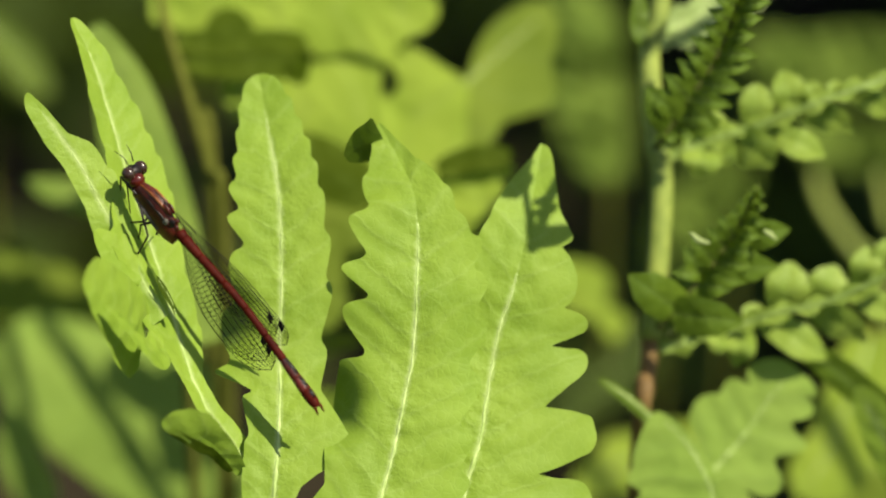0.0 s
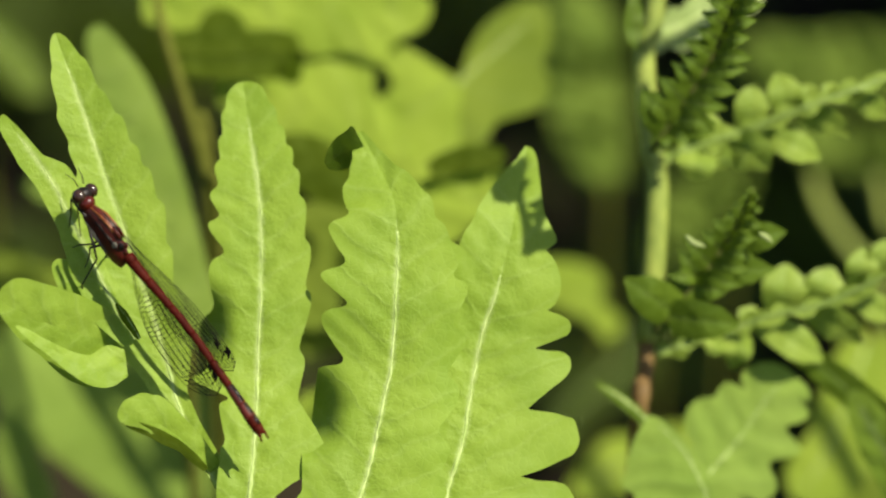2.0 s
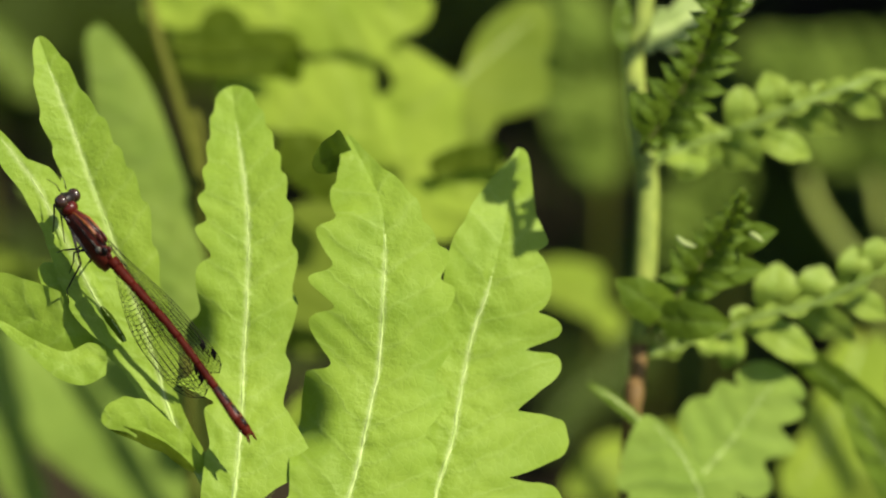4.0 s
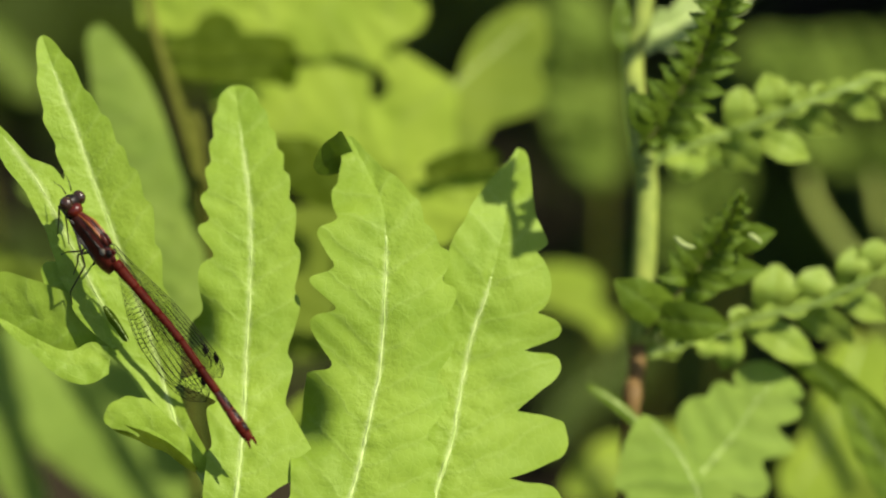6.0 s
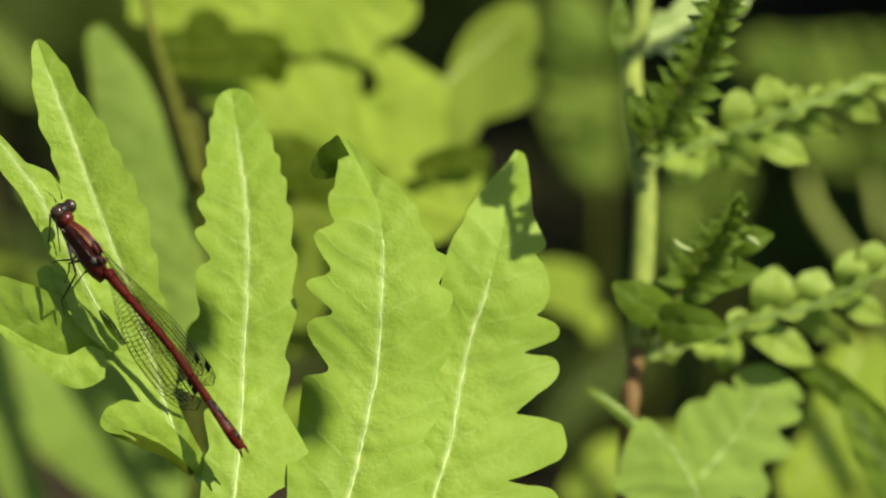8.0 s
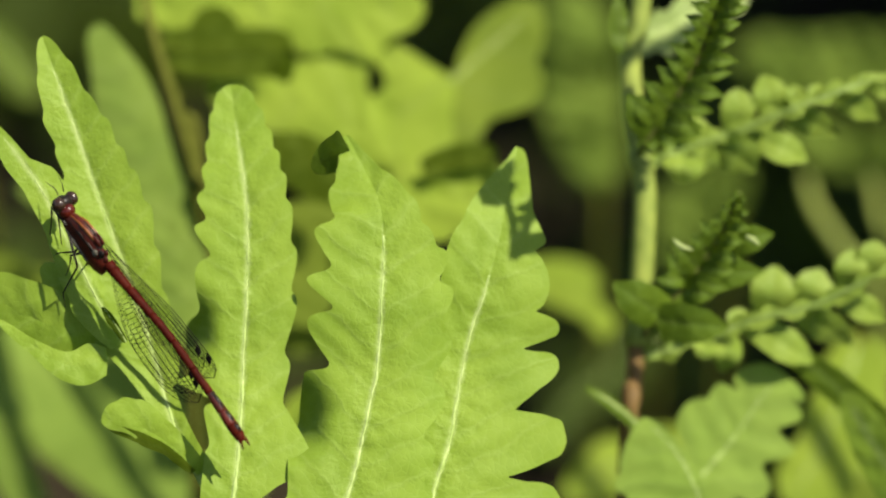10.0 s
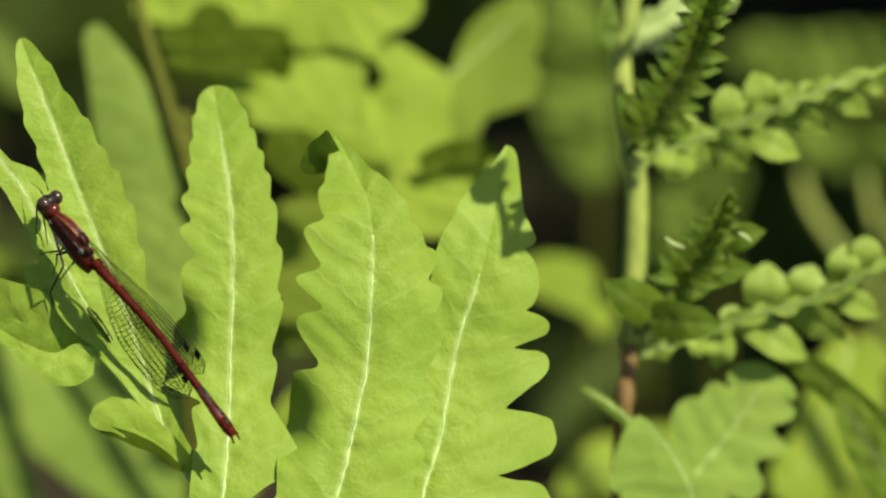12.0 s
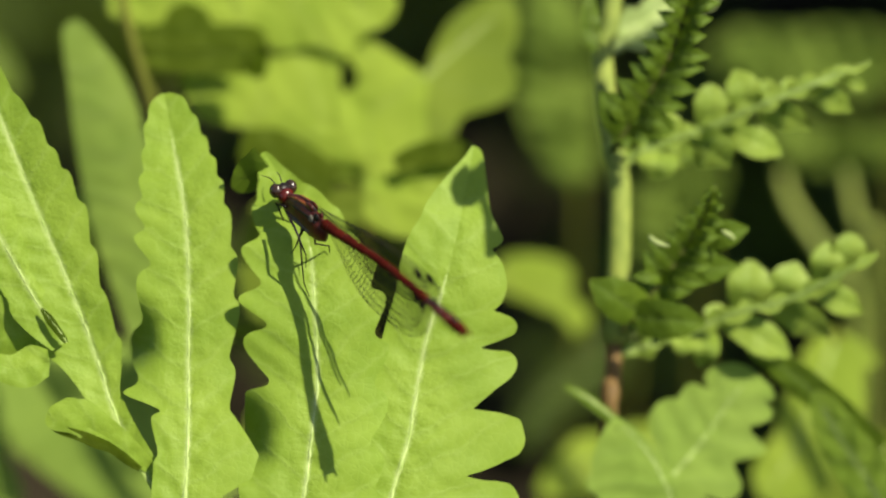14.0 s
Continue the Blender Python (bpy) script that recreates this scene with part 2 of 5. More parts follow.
def blade(name, parent, mat, spec, label="", roll=0.0, cup=0.06, ripple=0.22, fold=0.10, rib=0.20, cols=9, fine=3.0, rib_mat=None, bends=(), vee=(0.0, 0.0), rib_to=0.9, rib_from=0.0, lift=0.0):
    """A leaf blade (millimetres) on its rib, with lobes on both sides; roll turns it about the rib. Its origin is the rib's base."""
    bm = bmesh.new()
    uvl = bm.loops.layers.uv.new("leaf")
    base = np.array(spec["rib"][0], float)
    line = glide(np.array(spec["rib"]) - base, 240)
    run = np.r_[0, np.cumsum(np.linalg.norm(np.diff(line, axis=0), axis=1))]
    length = run[-1]
    tang = np.gradient(line, axis=0)
    tang /= np.linalg.norm(tang, axis=1)[:, None]
    flat = np.c_[-tang[:, 1], tang[:, 0], 0 * tang[:, 0]]
    flat /= np.linalg.norm(flat, axis=1)[:, None]
    norm = np.cross(tang, flat) * 1.0
    c, s_ = math.cos(radians(roll)), math.sin(radians(roll))
    side_v = flat * c + norm * s_
    norm_v = norm * c - flat * s_
    stretch = 1.0 / max(c, 0.35)

    def at(s, w):
        p = np.array([np.interp(s, run, line[:, i]) for i in range(3)])
        sv = np.array([np.interp(s, run, side_v[:, i]) for i in range(3)])
        nv = np.array([np.interp(s, run, norm_v[:, i]) for i in range(3)])
        a = abs(w)
        q = (base + p + sv * w) * 0.16
        z = -cup * a * a / 8.0 + fold * a * math.exp(-a / 3.0)
        z += ripple * (1.6 * noise.noise(Vector(q * 0.8)) + 0.40 * noise.noise(Vector(q * 2.3)) + 0.06 * noise.noise(Vector(q * 5.5)))
        z += 1.9 * ripple * (1 - 0.8 * s / length) * math.exp(-a / 4.0) * noise.noise(Vector((q[0] * 3.4, q[1] * 3.4 + 7.0, 2.0)))
        beat = s - 0.75 * a + 2.2 * noise.noise(Vector(q * 0.9))
        z += 0.065 * ripple / 0.22 * math.cos(2 * math.pi * beat / 4.5) * min(a / 2.0, 1.0)
        z += a * (vee[0] + (vee[1] - vee[0]) * (s / length) ** 2) + (lift * a if w > 0 else 0.0)
        for s0, reach, side, w0, steep in bends:
            if w * side > w0:
                z -= steep * 0.45 * (a - w0) ** 2 * math.exp(-((s - s0) / reach) ** 2)
        return (p + sv * w * stretch + nv * z) * MM

    for sign, lobes in ((1, spec["left"]), (-1, spec["right"])):
        if not lobes:
            continue
        o = drawn_line(lobes, length) if spec.get("drawn") else edge_line(lobes, length, 2)
        d = np.r_[0, np.cumsum(np.linalg.norm(np.diff(o, axis=0), axis=1))]
        n = int(min(max(d[-1] * fine, 24), 230))
        u = np.linspace(0, d[-1], n)
        es, ew = np.interp(u, d, o[:, 0]), np.interp(u, d, o[:, 1])
        rs = np.maximum.accumulate(np.clip(es - 0.35 * ew, 0, length))
        k = max(3, n // 25)
        rs = np.convolve(np.pad(rs, k, mode="edge"), np.ones(2 * k + 1) / (2 * k + 1), "valid")
        rs[0], rs[-1] = 0, length
        grid = []
        for i in range(n):
            row = []
            for j in range(cols + 1):
                f = j / cols
                ss, ww = rs[i] + (es[i] - rs[i]) * f ** 1.1, ew[i] * f
                v = bm.verts.new(at(ss, sign * ww))
                row.append((v, (ss / 10, sign * (ww / 10 + (max(0.0, ss / length - rib_to + 0.06) * 0.5 if rib else 0.2)))))
            grid.append(row)
        for r, q in zip(grid, grid[1:]):
            for j in range(cols):
                quad = [r[j], r[j + 1], q[j + 1], q[j]]
                if sign > 0:
                    quad.reverse()
                fc = bm.faces.new([x[0] for x in quad])
                for lp, x in zip(fc.loops, quad):
                    lp[uvl].uv = x[1]
    ob = part(name, bm, mat, parent, label, Vector(base) * MM)
    if rib:
        bm = bmesh.new()
        k = np.linspace(rib_from, length * rib_to, 120)
        sink = [0.05 * noise.noise(Vector((a * 0.9, base[1], 9))) + 0.04 * noise.noise(Vector((a * 2.6, base[0], 4))) for a in k]
        pts = [at(a, 0.16 * noise.noise(Vector((a * 0.5, base[1], 5))) + 0.05 * noise.noise(Vector((a * 1.9, base[1], 3)))) + np.array([np.interp(a, run, norm_v[:, i]) for i in range(3)]) * d * MM for a, d in zip(k, sink)]
        tube(bm, pts, [rib * MM * (1.0 - 0.75 * a / length) * (1.05 + 0.9 * noise.noise(Vector((a * 0.8, base[0], 2)))) for a in k], 8, 0.4)
        part("midrib", bm, rib_mat or RIB, ob, "pale raised midrib" if rib_mat is None else "")
    return ob


DOWN = STAND.to_3x3().inverted() @ Vector((0, 0, -1))


def to_ground(p, aside=(0, 0, 0)):
    """The place on the ground below a point of the stand's space (mm), in the stand's space."""
    h = (STAND @ (Vector(p) * MM)).z / MM
    q = Vector(p) + DOWN * (h + 4)
    return q + Vector((aside[0], 0, 0)) + (Vector((0, -DOWN.z, DOWN.y)) * aside[1])


def stalk(name, parent, p, mat, r0, r1, aside=(0, 0), lean=(0, 0, 0), label=""):
    """A stalk from a blade's base down into the ground."""
    a, b = Vector(p), to_ground(p, aside)
    mid = a.lerp(b, 0.45) + Vector(lean)
    bm = bmesh.new()
    pts = glide([a, a.lerp(mid, 0.5) + Vector(lean) * 0.3, mid, b], 30)
    tube(bm, [(q - np.array(a)) * MM for q in pts], list(np.linspace(r0, r1, 30) * MM), 8)
    return part(name, bm, mat, parent, label, Vector(p) * MM)


# ---------- the ground ----------
def build_ground():
    bm = bmesh.new()
    steps = [-40, -15, -6, -2.5, -1.2] + list(np.linspace(-0.8, 0.8, 65)) + [1.2, 2.5, 6, 15, 40]
    vs = [[bm.verts.new((x, y + 0.4, 0.012 * noise.noise(Vector((x * 9, y * 9, 0))) + 0.005 * noise.noise(Vector((x * 40, y * 40, 3)))))
           for x in steps] for y in steps]
    for a, b in zip(vs, vs[1:]):
        for i in range(len(steps) - 1):
            bm.faces.new((a[i], a[i + 1], b[i + 1], b[i]))
    g = part("ground", bm, SOIL)
    tagged(g, "dark damp soil in the shade of the plants", "ground", kind="structure")


build_ground()

# ---------- the plants ----------
PINNA_C = {"rib": [(-24.6, -33.9, 4.5), (-23.8, -26.7, 3.0), (-23.3, -19.5, 1.0), (-23.2, -13.0, -1.0), (-22.9, -5.2, -2.0), (-22.9, 2.7, -3.0), (-23.4, 7.9, -4.0), (-24.3, 13.1, -6.0), (-25.2, 19.0, -8.0)],
    "left": [(5.6, 3.8, 0.0), (10.5, 3.8, 0.0), (16.1, 4.3, 0.12), (19.3, 7.7, 0.3), (26.2, 7.4, 0.22), (33.1, 5.6, 0.2), (37.7, 6.1, 0.22), (41.8, 5.5, 0.18), (45.3, 4.5, 0.12), (48.3, 3.7, 0.085), (51.5, 2.9, 0.085), (53.8, 1.9, 0.085)],
    "right": [(2.4, 1.9, 0), (5.6, 3.0, 0.0), (7.2, 4.8, 0.0), (8.8, 7.4, 0.0), (11.6, 8.2, 0.0), (13.4, 7.0, 0.0), (15.8, 5.3, 0.0), (21.8, 5.4, 0.1), (29.1, 5.9, 0.12), (34.7, 5.7, 0.1), (39.6, 5.2, 0.09), (42.8, 4.9, 0.085), (45.5, 4.5, 0.085), (48.5, 3.9, 0.085), (51.3, 3.2, 0.085), (53.8, 2.1, 0.085)]}
PINNA_D = {"rib": [(-12.0, -32.4, 4.0), (-10.0, -25.3, 3.0), (-8.7, -19.4, 2.0), (-7.5, -13.6, 1.0), (-7.0, -6.4, 1.0), (-6.8, -0.6, 0.0), (-7.1, 4.6, -1.0), (-8.7, 8.5, -3.0), (-11.2, 13.2, -5.0)],
    "left": [(0.0, 7.7, 0), (2.5, 6.6, 0), (6.1, 7.6, 0.0), (9.8, 8.5, 0.0), (12.2, 7.8, 0.0), (14.6, 8.0, 0.0), (17.6, 8.2, 0.0), (25.3, 8.2, 0.3), (29.9, 8.6, 0.3), (36.6, 7.6, 0.26), (43.1, 4.6, 0.2), (45.6, 2.3, 0.085)],
    "right": [(7.2, 9.5, 0.1), (11.9, 8.3, 0.12), (18.4, 8.2, 0.15), (23.5, 8.2, 0.18), (29.2, 8.1, 0.16), (33.1, 7.2, 0.16), (35.7, 5.1, 0.085), (38.2, 4.1, 0.085), (41.9, 2.2, 0.085), (45.4, 0.9, 0.085)]}
PINNA_E = {"rib": [(-2.6, -33.4, 1.0), (-0.6, -26.8, 0.0), (1.0, -21.6, -1.0), (2.0, -15.7, -2.0), (3.3, -9.8, -3.0), (5.1, -4.5, -3.0), (6.7, 1.4, -4.0), (7.7, 6.6, -6.0), (8.8, 11.7, -8.0)],
    "left": [(5.6, 6.8, 0), (13.3, 6.2, 0), (20.1, 5.3, 0), (26.4, 5.0, 0), (31.8, 5.6, 0), (35.0, 5.4, 0), (37.5, 4.6, 0), (39.4, 4.2, 0), (42.0, 3.0, 0), (44.2, 1.9, 0), (46.0, 0.9, 0)],
    "right": [(6.1, 14.5, 0), (8.4, 14.9, 0), (10.2, 13.4, 0), (10.4, 11.6, 0), (10.0, 9.6, 0), (9.8, 7.5, 1), (11.2, 9.9, 0), (12.2, 11.6, 0), (12.9, 12.9, 0), (13.9, 13.3, 0), (14.9, 12.9, 0), (16.0, 12.3, 0), (16.2, 11.3, 0), (16.4, 10.0, 0), (16.4, 8.3, 0), (16.4, 6.8, 1), (19.3, 8.9, 0), (20.7, 10.1, 0), (22.0, 10.8, 0), (23.2, 10.9, 0), (24.4, 10.4, 0), (24.8, 9.3, 0), (24.4, 7.9, 0), (24.2, 6.3, 1), (26.9, 8.8, 0), (27.6, 9.5, 0), (28.5, 9.6, 0), (29.1, 9.0, 0), (29.3, 7.8, 0), (29.3, 6.3, 1), (30.2, 7.0, 0), (31.9, 7.1, 0), (33.5, 6.5, 0), (34.8, 5.5, 0), (35.6, 4.3, 1), (36.3, 5.1, 0), (37.0, 5.3, 0), (38.4, 4.3, 0), (39.7, 3.4, 0), (41.4, 2.9, 0), (43.5, 2.3, 0), (45.5, 1.7, 0), (47.2, 1.0, 0)], "drawn": True}
PINNA_B = {"rib": [(-25.0, -31.8, 3.0), (-28.5, -25.3, 1.0), (-31.5, -19.4, -1.0), (-33.5, -12.9, -2.0), (-35.7, -6.4, -2.0), (-38.3, 0.7, -2.0), (-40.6, 6.6, -2.0), (-42.8, 12.7, -2.0), (-45.4, 19.6, -2.0), (-47.3, 24.5, -3.0)],
    "left": [(7.0, 0.3, 0.1), (15.7, 2.2, 0.1), (18.8, 3.0, 0.1), (21.9, 4.1, 0), (25.6, 6.1, 0), (30.5, 7.6, 0.085), (35.7, 7.0, 0.1), (39.7, 4.6, 0.085), (44.6, 3.2, 0.085), (48.2, 3.0, 0.085), (52.2, 3.1, 0.085), (56.9, 2.1, 0.085), (60.3, 1.0, 0.085)],
    "right": [(6.6, 2.0, 0.0), (11.7, 1.7, 0.0), (16.6, 1.5, 0.0), (20.1, 2.5, 0.12), (22.6, 3.5, 0.0), (28.5, 3.6, 0.09), (33.4, 4.5, 0.09), (38.6, 5.4, 0.09), (43.1, 5.1, 0.085), (46.1, 4.5, 0.085), (49.8, 4.0, 0.085), (53.2, 2.9, 0.085), (57.4, 2.2, 0.085), (60.5, 1.0, 0.085)]}
LOBE_A = {"rib": [(-37.0, -10.7, -0.2), (-39.8, -6.4, 0.2), (-42.6, -1.2, 0.2), (-44.8, 3.0, 0.2), (-47.0, 7.2, 0.5), (-49.6, 10.8, 1.2), (-52.6, 14.7, 2.2)],
    "left": [(6.4, 3.2, 0.1), (11.0, 2.7, 0.1), (14.8, 1.9, 0.06), (20.0, 1.9, 0.05), (24.5, 2.0, 0.04), (28.6, 1.4, 0.02)],
    "right": [(7.7, 0.6, 0.1), (12.8, 2.5, 0.1), (17.7, 3.2, 0.1), (21.6, 2.3, 0.12), (23.5, 0.9, 0.04), (27.4, 0.6, 0.02)]}
LOBE_BIG = {"rib": [(-38.8, -10.4, -1.5), (-43.3, -9.7, -1.2), (-48.5, -7.8, -1.0), (-53.8, -5.2, -1.0)],
    "left": [(0.0, 4.2, 0), (2.0, 5.6, 0), (4.3, 5.3, 0), (6.1, 4.6, 0), (8.3, 3.6, 0), (11.4, 2.7, 0), (14.7, 1.2, 0)],
    "right": [(2.4, 3.4, 0), (6.8, 4.1, 0), (11.3, 3.9, 0), (14.8, 3.2, 0), (16.0, 1.6, 0)], "drawn": True}
LOBE_LOW = {"rib": [(-27.3, -26.0, 1.0), (-30.9, -22.5, 3.0), (-35.1, -19.9, 5.0), (-38.9, -19.4, 5.0)],
    "left": [(1.9, 0.6, 0.1), (5.8, 1.1, 0.1), (10.0, 1.5, 0.1), (13.6, 1.1, 0.05)],
    "right": [(2.5, 1.3, 0.0), (7.5, 2.1, 0.0), (11.0, 3.0, 0.03), (12.5, 2.7, 0.06), (14.1, 1.6, 0.05)]}
SLIT = {"rib": [(-36.6, -10.7, 1.2), (-38.0, -8.5, 1.2), (-39.4, -6.7, 1.2)],
    "left": [(0.9, 0.5, 0), (3.1, 0.7, 0)],
    "right": [(1.2, 0.3, 0), (3.6, 0.4, 0)]}
LOW_RIM = {"rib": [(-28.6, -25.4, 1.9), (-31.7, -22.9, 3.4), (-35.0, -21.3, 4.9), (-38.5, -20.0, 4.9)],
    "left": [(3.0, 0.6, 0.2), (7.2, 0.7, 0.2), (10.5, 0.6, 0.1)],
    "right": [(3.6, 0.6, 0), (7.9, 0.7, 0), (10.9, 0.5, 0)]}
FOLD_D = {"rib": [(-10.8, 11.5, -4.0), (-13.3, 10.6, -4.0), (-15.2, 9.3, -4.0)],
    "left": [(1.3, 2.1, 0.02), (3.5, 1.6, 0.02)],
    "right": [(0.7, 2.5, 0.02), (2.8, 1.7, 0.02)]}
Q = {"rib": [(28.6, -31.9, -25.0), (31.7, -27.7, -25.0), (35.2, -23.6, -25.0), (38.6, -18.7, -25.0), (41.8, -14.9, -25.0)],
    "left": [(0.8, 7.1, 0.16), (5.9, 6.8, 0.24), (13.2, 7.0, 0.50), (16.1, 5.0, 0.16), (20.3, 3.5, 0.40)],
    "right": [(5.5, 6.9, 0.16), (10.2, 7.6, 0.40), (14.6, 6.9, 0.32), (19.5, 4.8, 0.35), (21.6, 3.0, 0.40)]}
Q2 = {"rib": [(32.0, -33.5, -20.0), (30.2, -28.0, -20.0), (27.8, -23.9, -20.0), (24.1, -20.2, -20.0)],
    "left": [(6.6, 9.9, 0.1), (12.9, 8.1, 0.15), (14.6, 4.9, 0.1)],
    "right": [(4.6, 1.4, 0.05), (9.0, 1.0, 0.05), (13.9, 0.9, 0.05)]}
R = {"rib": [(57.0, -25.1, -27.0), (50.7, -18.9, -27.0), (45.8, -14.6, -27.0), (41.1, -11.5, -27.0)],
    "left": [(0.5, 2.2, 0), (7.4, 1.8, 0.0), (14.3, 1.7, 0.0), (19.4, 1.1, 0.0)],
    "right": [(0.0, 2.2, 0), (6.1, 2.3, 0), (12.7, 2.0, 0), (18.0, 1.4, 0)]}
R2 = {"rib": [(58.4, -32.6, -25.0), (55.0, -27.0, -25.0), (51.8, -22.2, -25.0), (49.2, -17.3, -25.0)],
    "left": [(3.6, 3.1, 0), (10.0, 2.7, 0), (14.9, 1.8, 0)],
    "right": [(2.8, 3.4, 0), (9.2, 3.0, 0), (15.9, 1.9, 0)]}
S1 = {"rib": [(24.7, 10.3, -24.0), (28.8, 12.2, -23.0), (35.1, 14.3, -22.0), (41.3, 16.7, -20.0), (46.2, 18.6, -19.0), (55.2, 21.9, -18.0)]}
S5 = {"rib": [(24.3, -13.2, -24.0), (28.8, -11.7, -23.0), (33.7, -10.0, -22.0), (38.5, -8.2, -20.0), (44.1, -6.9, -19.0), (49.6, -4.4, -17.0), (55.2, -1.3, -16.0)]}
S3 = {"rib": [(23.4, 25.6, -28.0), (28.5, 27.8, -29.0), (33.1, 30.4, -30.0), (38.3, 33.8, -31.0)],
    "left": [(2.0, 1.5, 0.1), (5.0, 2.8, 0.2), (9.4, 2.8, 0.25), (13.7, 2.3, 0.2)],
    "right": [(1.7, 2.2, 0.1), (4.7, 3.2, 0.2), (8.5, 3.3, 0.25), (12.1, 3.4, 0.2), (14.8, 2.8, 0.2)]}
S2 = {"rib": [(23.6, 11.5, -18.0), (26.9, 16.7, -16.0), (29.6, 21.0, -14.0), (31.5, 25.3, -12.0), (32.8, 29.5, -10.0), (33.4, 31.4, -9.0)]}
S4 = {"rib": [(24.3, -10.4, -19.0), (27.0, -6.8, -17.5), (30.8, -2.0, -16.0), (33.9, 2.8, -15.0), (35.7, 7.2, -14.0)]}
S6 = {"rib": [(25.2, -22.4, -20.0), (21.0, -18.8, -20.0), (17.3, -16.5, -20.0)],
    "left": [(2.0, 1.0, 0), (6.2, 1.0, 0)],
    "right": [(3.4, 0.5, 0), (7.2, 0.6, 0)]}
G1 = {"rib": [(-36.2, 26.6, -44.0), (-31.7, 26.6, -44.0), (-25.1, 26.7, -44.0), (-19.3, 26.3, -44.0)],
    "left": [(1.6, 1.5, 0), (3.6, 1.8, 1), (4.5, 3.8, 0), (7.2, 4.5, 0), (9.1, 3.3, 0), (10.0, 1.5, 1), (13.9, 1.7, 0), (16.0, 1.3, 0)],
    "right": [(1.6, 1.2, 0), (8.1, 1.6, 0), (16.3, 1.1, 0)], "drawn": True}
G2 = {"rib": [(-40.3, 31.2, -50.0), (-29.9, 31.9, -50.0), (-16.6, 31.5, -50.0), (-6.2, 31.5, -50.0), (-2.5, 32.3, -50.0)],
    "left": [(1.9, 4.3, 0), (11.9, 5.2, 0), (23.6, 5.6, 0), (34.4, 4.1, 0)],
    "right": [(1.2, 1.9, 0), (6.4, 3.7, 0), (13.4, 3.8, 0), (19.5, 4.8, 0), (22.4, 6.3, 0), (26.8, 5.5, 0), (29.6, 6.7, 0), (31.2, 7.1, 1), (33.2, 4.2, 0), (36.0, 3.0, 0)], "drawn": True}
G3 = {"rib": [(-7.0, 9.8, -54.0), (-1.8, 18.8, -54.0), (3.5, 24.2, -57.0), (13.0, 32.8, -62.0)],
    "left": [(9.9, 3.3, 0), (13.8, 3.5, 0), (15.5, 0.3, 1), (19.5, 2.3, 0), (24.2, 3.5, 0), (29.5, 2.8, 0)],
    "right": [(3.5, 4.9, 0), (10.4, 7.9, 0), (15.6, 7.2, 1), (21.4, 9.5, 0), (25.1, 8.3, 0), (26.2, 5.5, 1), (29.5, 3.8, 0), (31.5, 1.3, 0)], "drawn": True}
G4 = {"rib": [(-6.2, 9.7, -51.0), (-15.1, 16.4, -51.0), (-24.0, 19.0, -51.0), (-31.1, 20.5, -51.0)],
    "left": [(1.0, 0.1, 0), (4.2, 1.9, 0), (11.3, 3.0, 0), (18.9, 3.5, 0), (24.3, 3.5, 0)],
    "right": [(5.3, 5.3, 0), (9.0, 6.1, 0), (10.2, 8.4, 0), (11.3, 10.3, 0), (15.2, 9.0, 0), (17.2, 6.3, 0), (23.5, 3.6, 0), (26.9, 2.0, 0)], "drawn": True}
G5 = {"rib": [(-6.8, 7.0, -43.0), (-1.0, 7.0, -43.0), (7.4, 10.3, -43.0)],
    "left": [(2.0, 2.1, 0), (8.3, 2.4, 0), (12.8, 1.6, 0)],
    "right": [(2.6, 5.3, 0), (6.4, 6.2, 0), (11.7, 2.6, 0)], "drawn": True}
G6 = {"rib": [(-10.5, 8.1, -44.0), (-17.1, 10.3, -44.0), (-22.9, 12.1, -44.0)],
    "left": [(1.8, 3.8, 0), (6.5, 3.8, 0), (10.7, 2.6, 0)],
    "right": [(4.2, 3.2, 0), (8.9, 4.0, 0), (13.0, 2.7, 0)], "drawn": True}
G7 = {"rib": [(-6.3, 7.2, -54.0), (-13.8, 3.8, -54.0), (-19.0, -2.2, -54.0), (-20.5, -10.4, -54.0)],
    "left": [(2.4, 4.2, 0), (9.2, 6.0, 0), (21.0, 5.6, 0), (24.1, 3.7, 0)],
    "right": [(6.8, 2.5, 0), (12.2, 6.1, 0), (17.0, 4.4, 0), (21.8, 2.6, 0)], "drawn": True}
G8 = {"rib": [(11.9, -3.2, -92.0), (16.4, -4.8, -92.0), (20.1, -7.3, -92.0), (24.6, -12.1, -92.0)],
    "left": [(1.9, 2.2, 0), (4.6, 3.3, 0), (7.6, 4.2, 0), (9.6, 3.3, 0), (10.5, 1.0, 1), (14.1, 1.8, 0)],
    "right": [(2.1, 3.6, 0), (8.7, 3.1, 0), (11.7, 1.9, 0), (15.7, 2.1, 0)], "drawn": True}
G9 = {"rib": [(-7.0, 8.3, -52.5), (-7.0, 15.0, -52.5), (-7.0, 21.7, -52.5), (-6.9, 27.5, -52.5)],
    "left": [(2.3, 5.2, 0), (7.5, 4.5, 0), (10.4, 3.7, 0), (12.7, 0.9, 0), (14.8, 1.1, 0), (17.1, 3.1, 0), (18.7, 1.2, 0)],
    "right": [(3.7, 8.2, 0), (8.9, 8.2, 0), (13.4, 8.3, 0), (16.5, 4.4, 0), (18.3, 1.4, 0)], "drawn": True}
G10 = {"rib": [(-26.0, -11.6, -62.0), (-20.0, -12.8, -62.0), (-12.5, -12.2, -62.0)],
    "left": [(3.0, 1.5, 0), (7.0, 1.9, 0), (11.0, 1.4, 0)],
    "right": [(3.0, 1.3, 0), (7.0, 1.7, 0), (11.0, 1.2, 0)], "drawn": True}
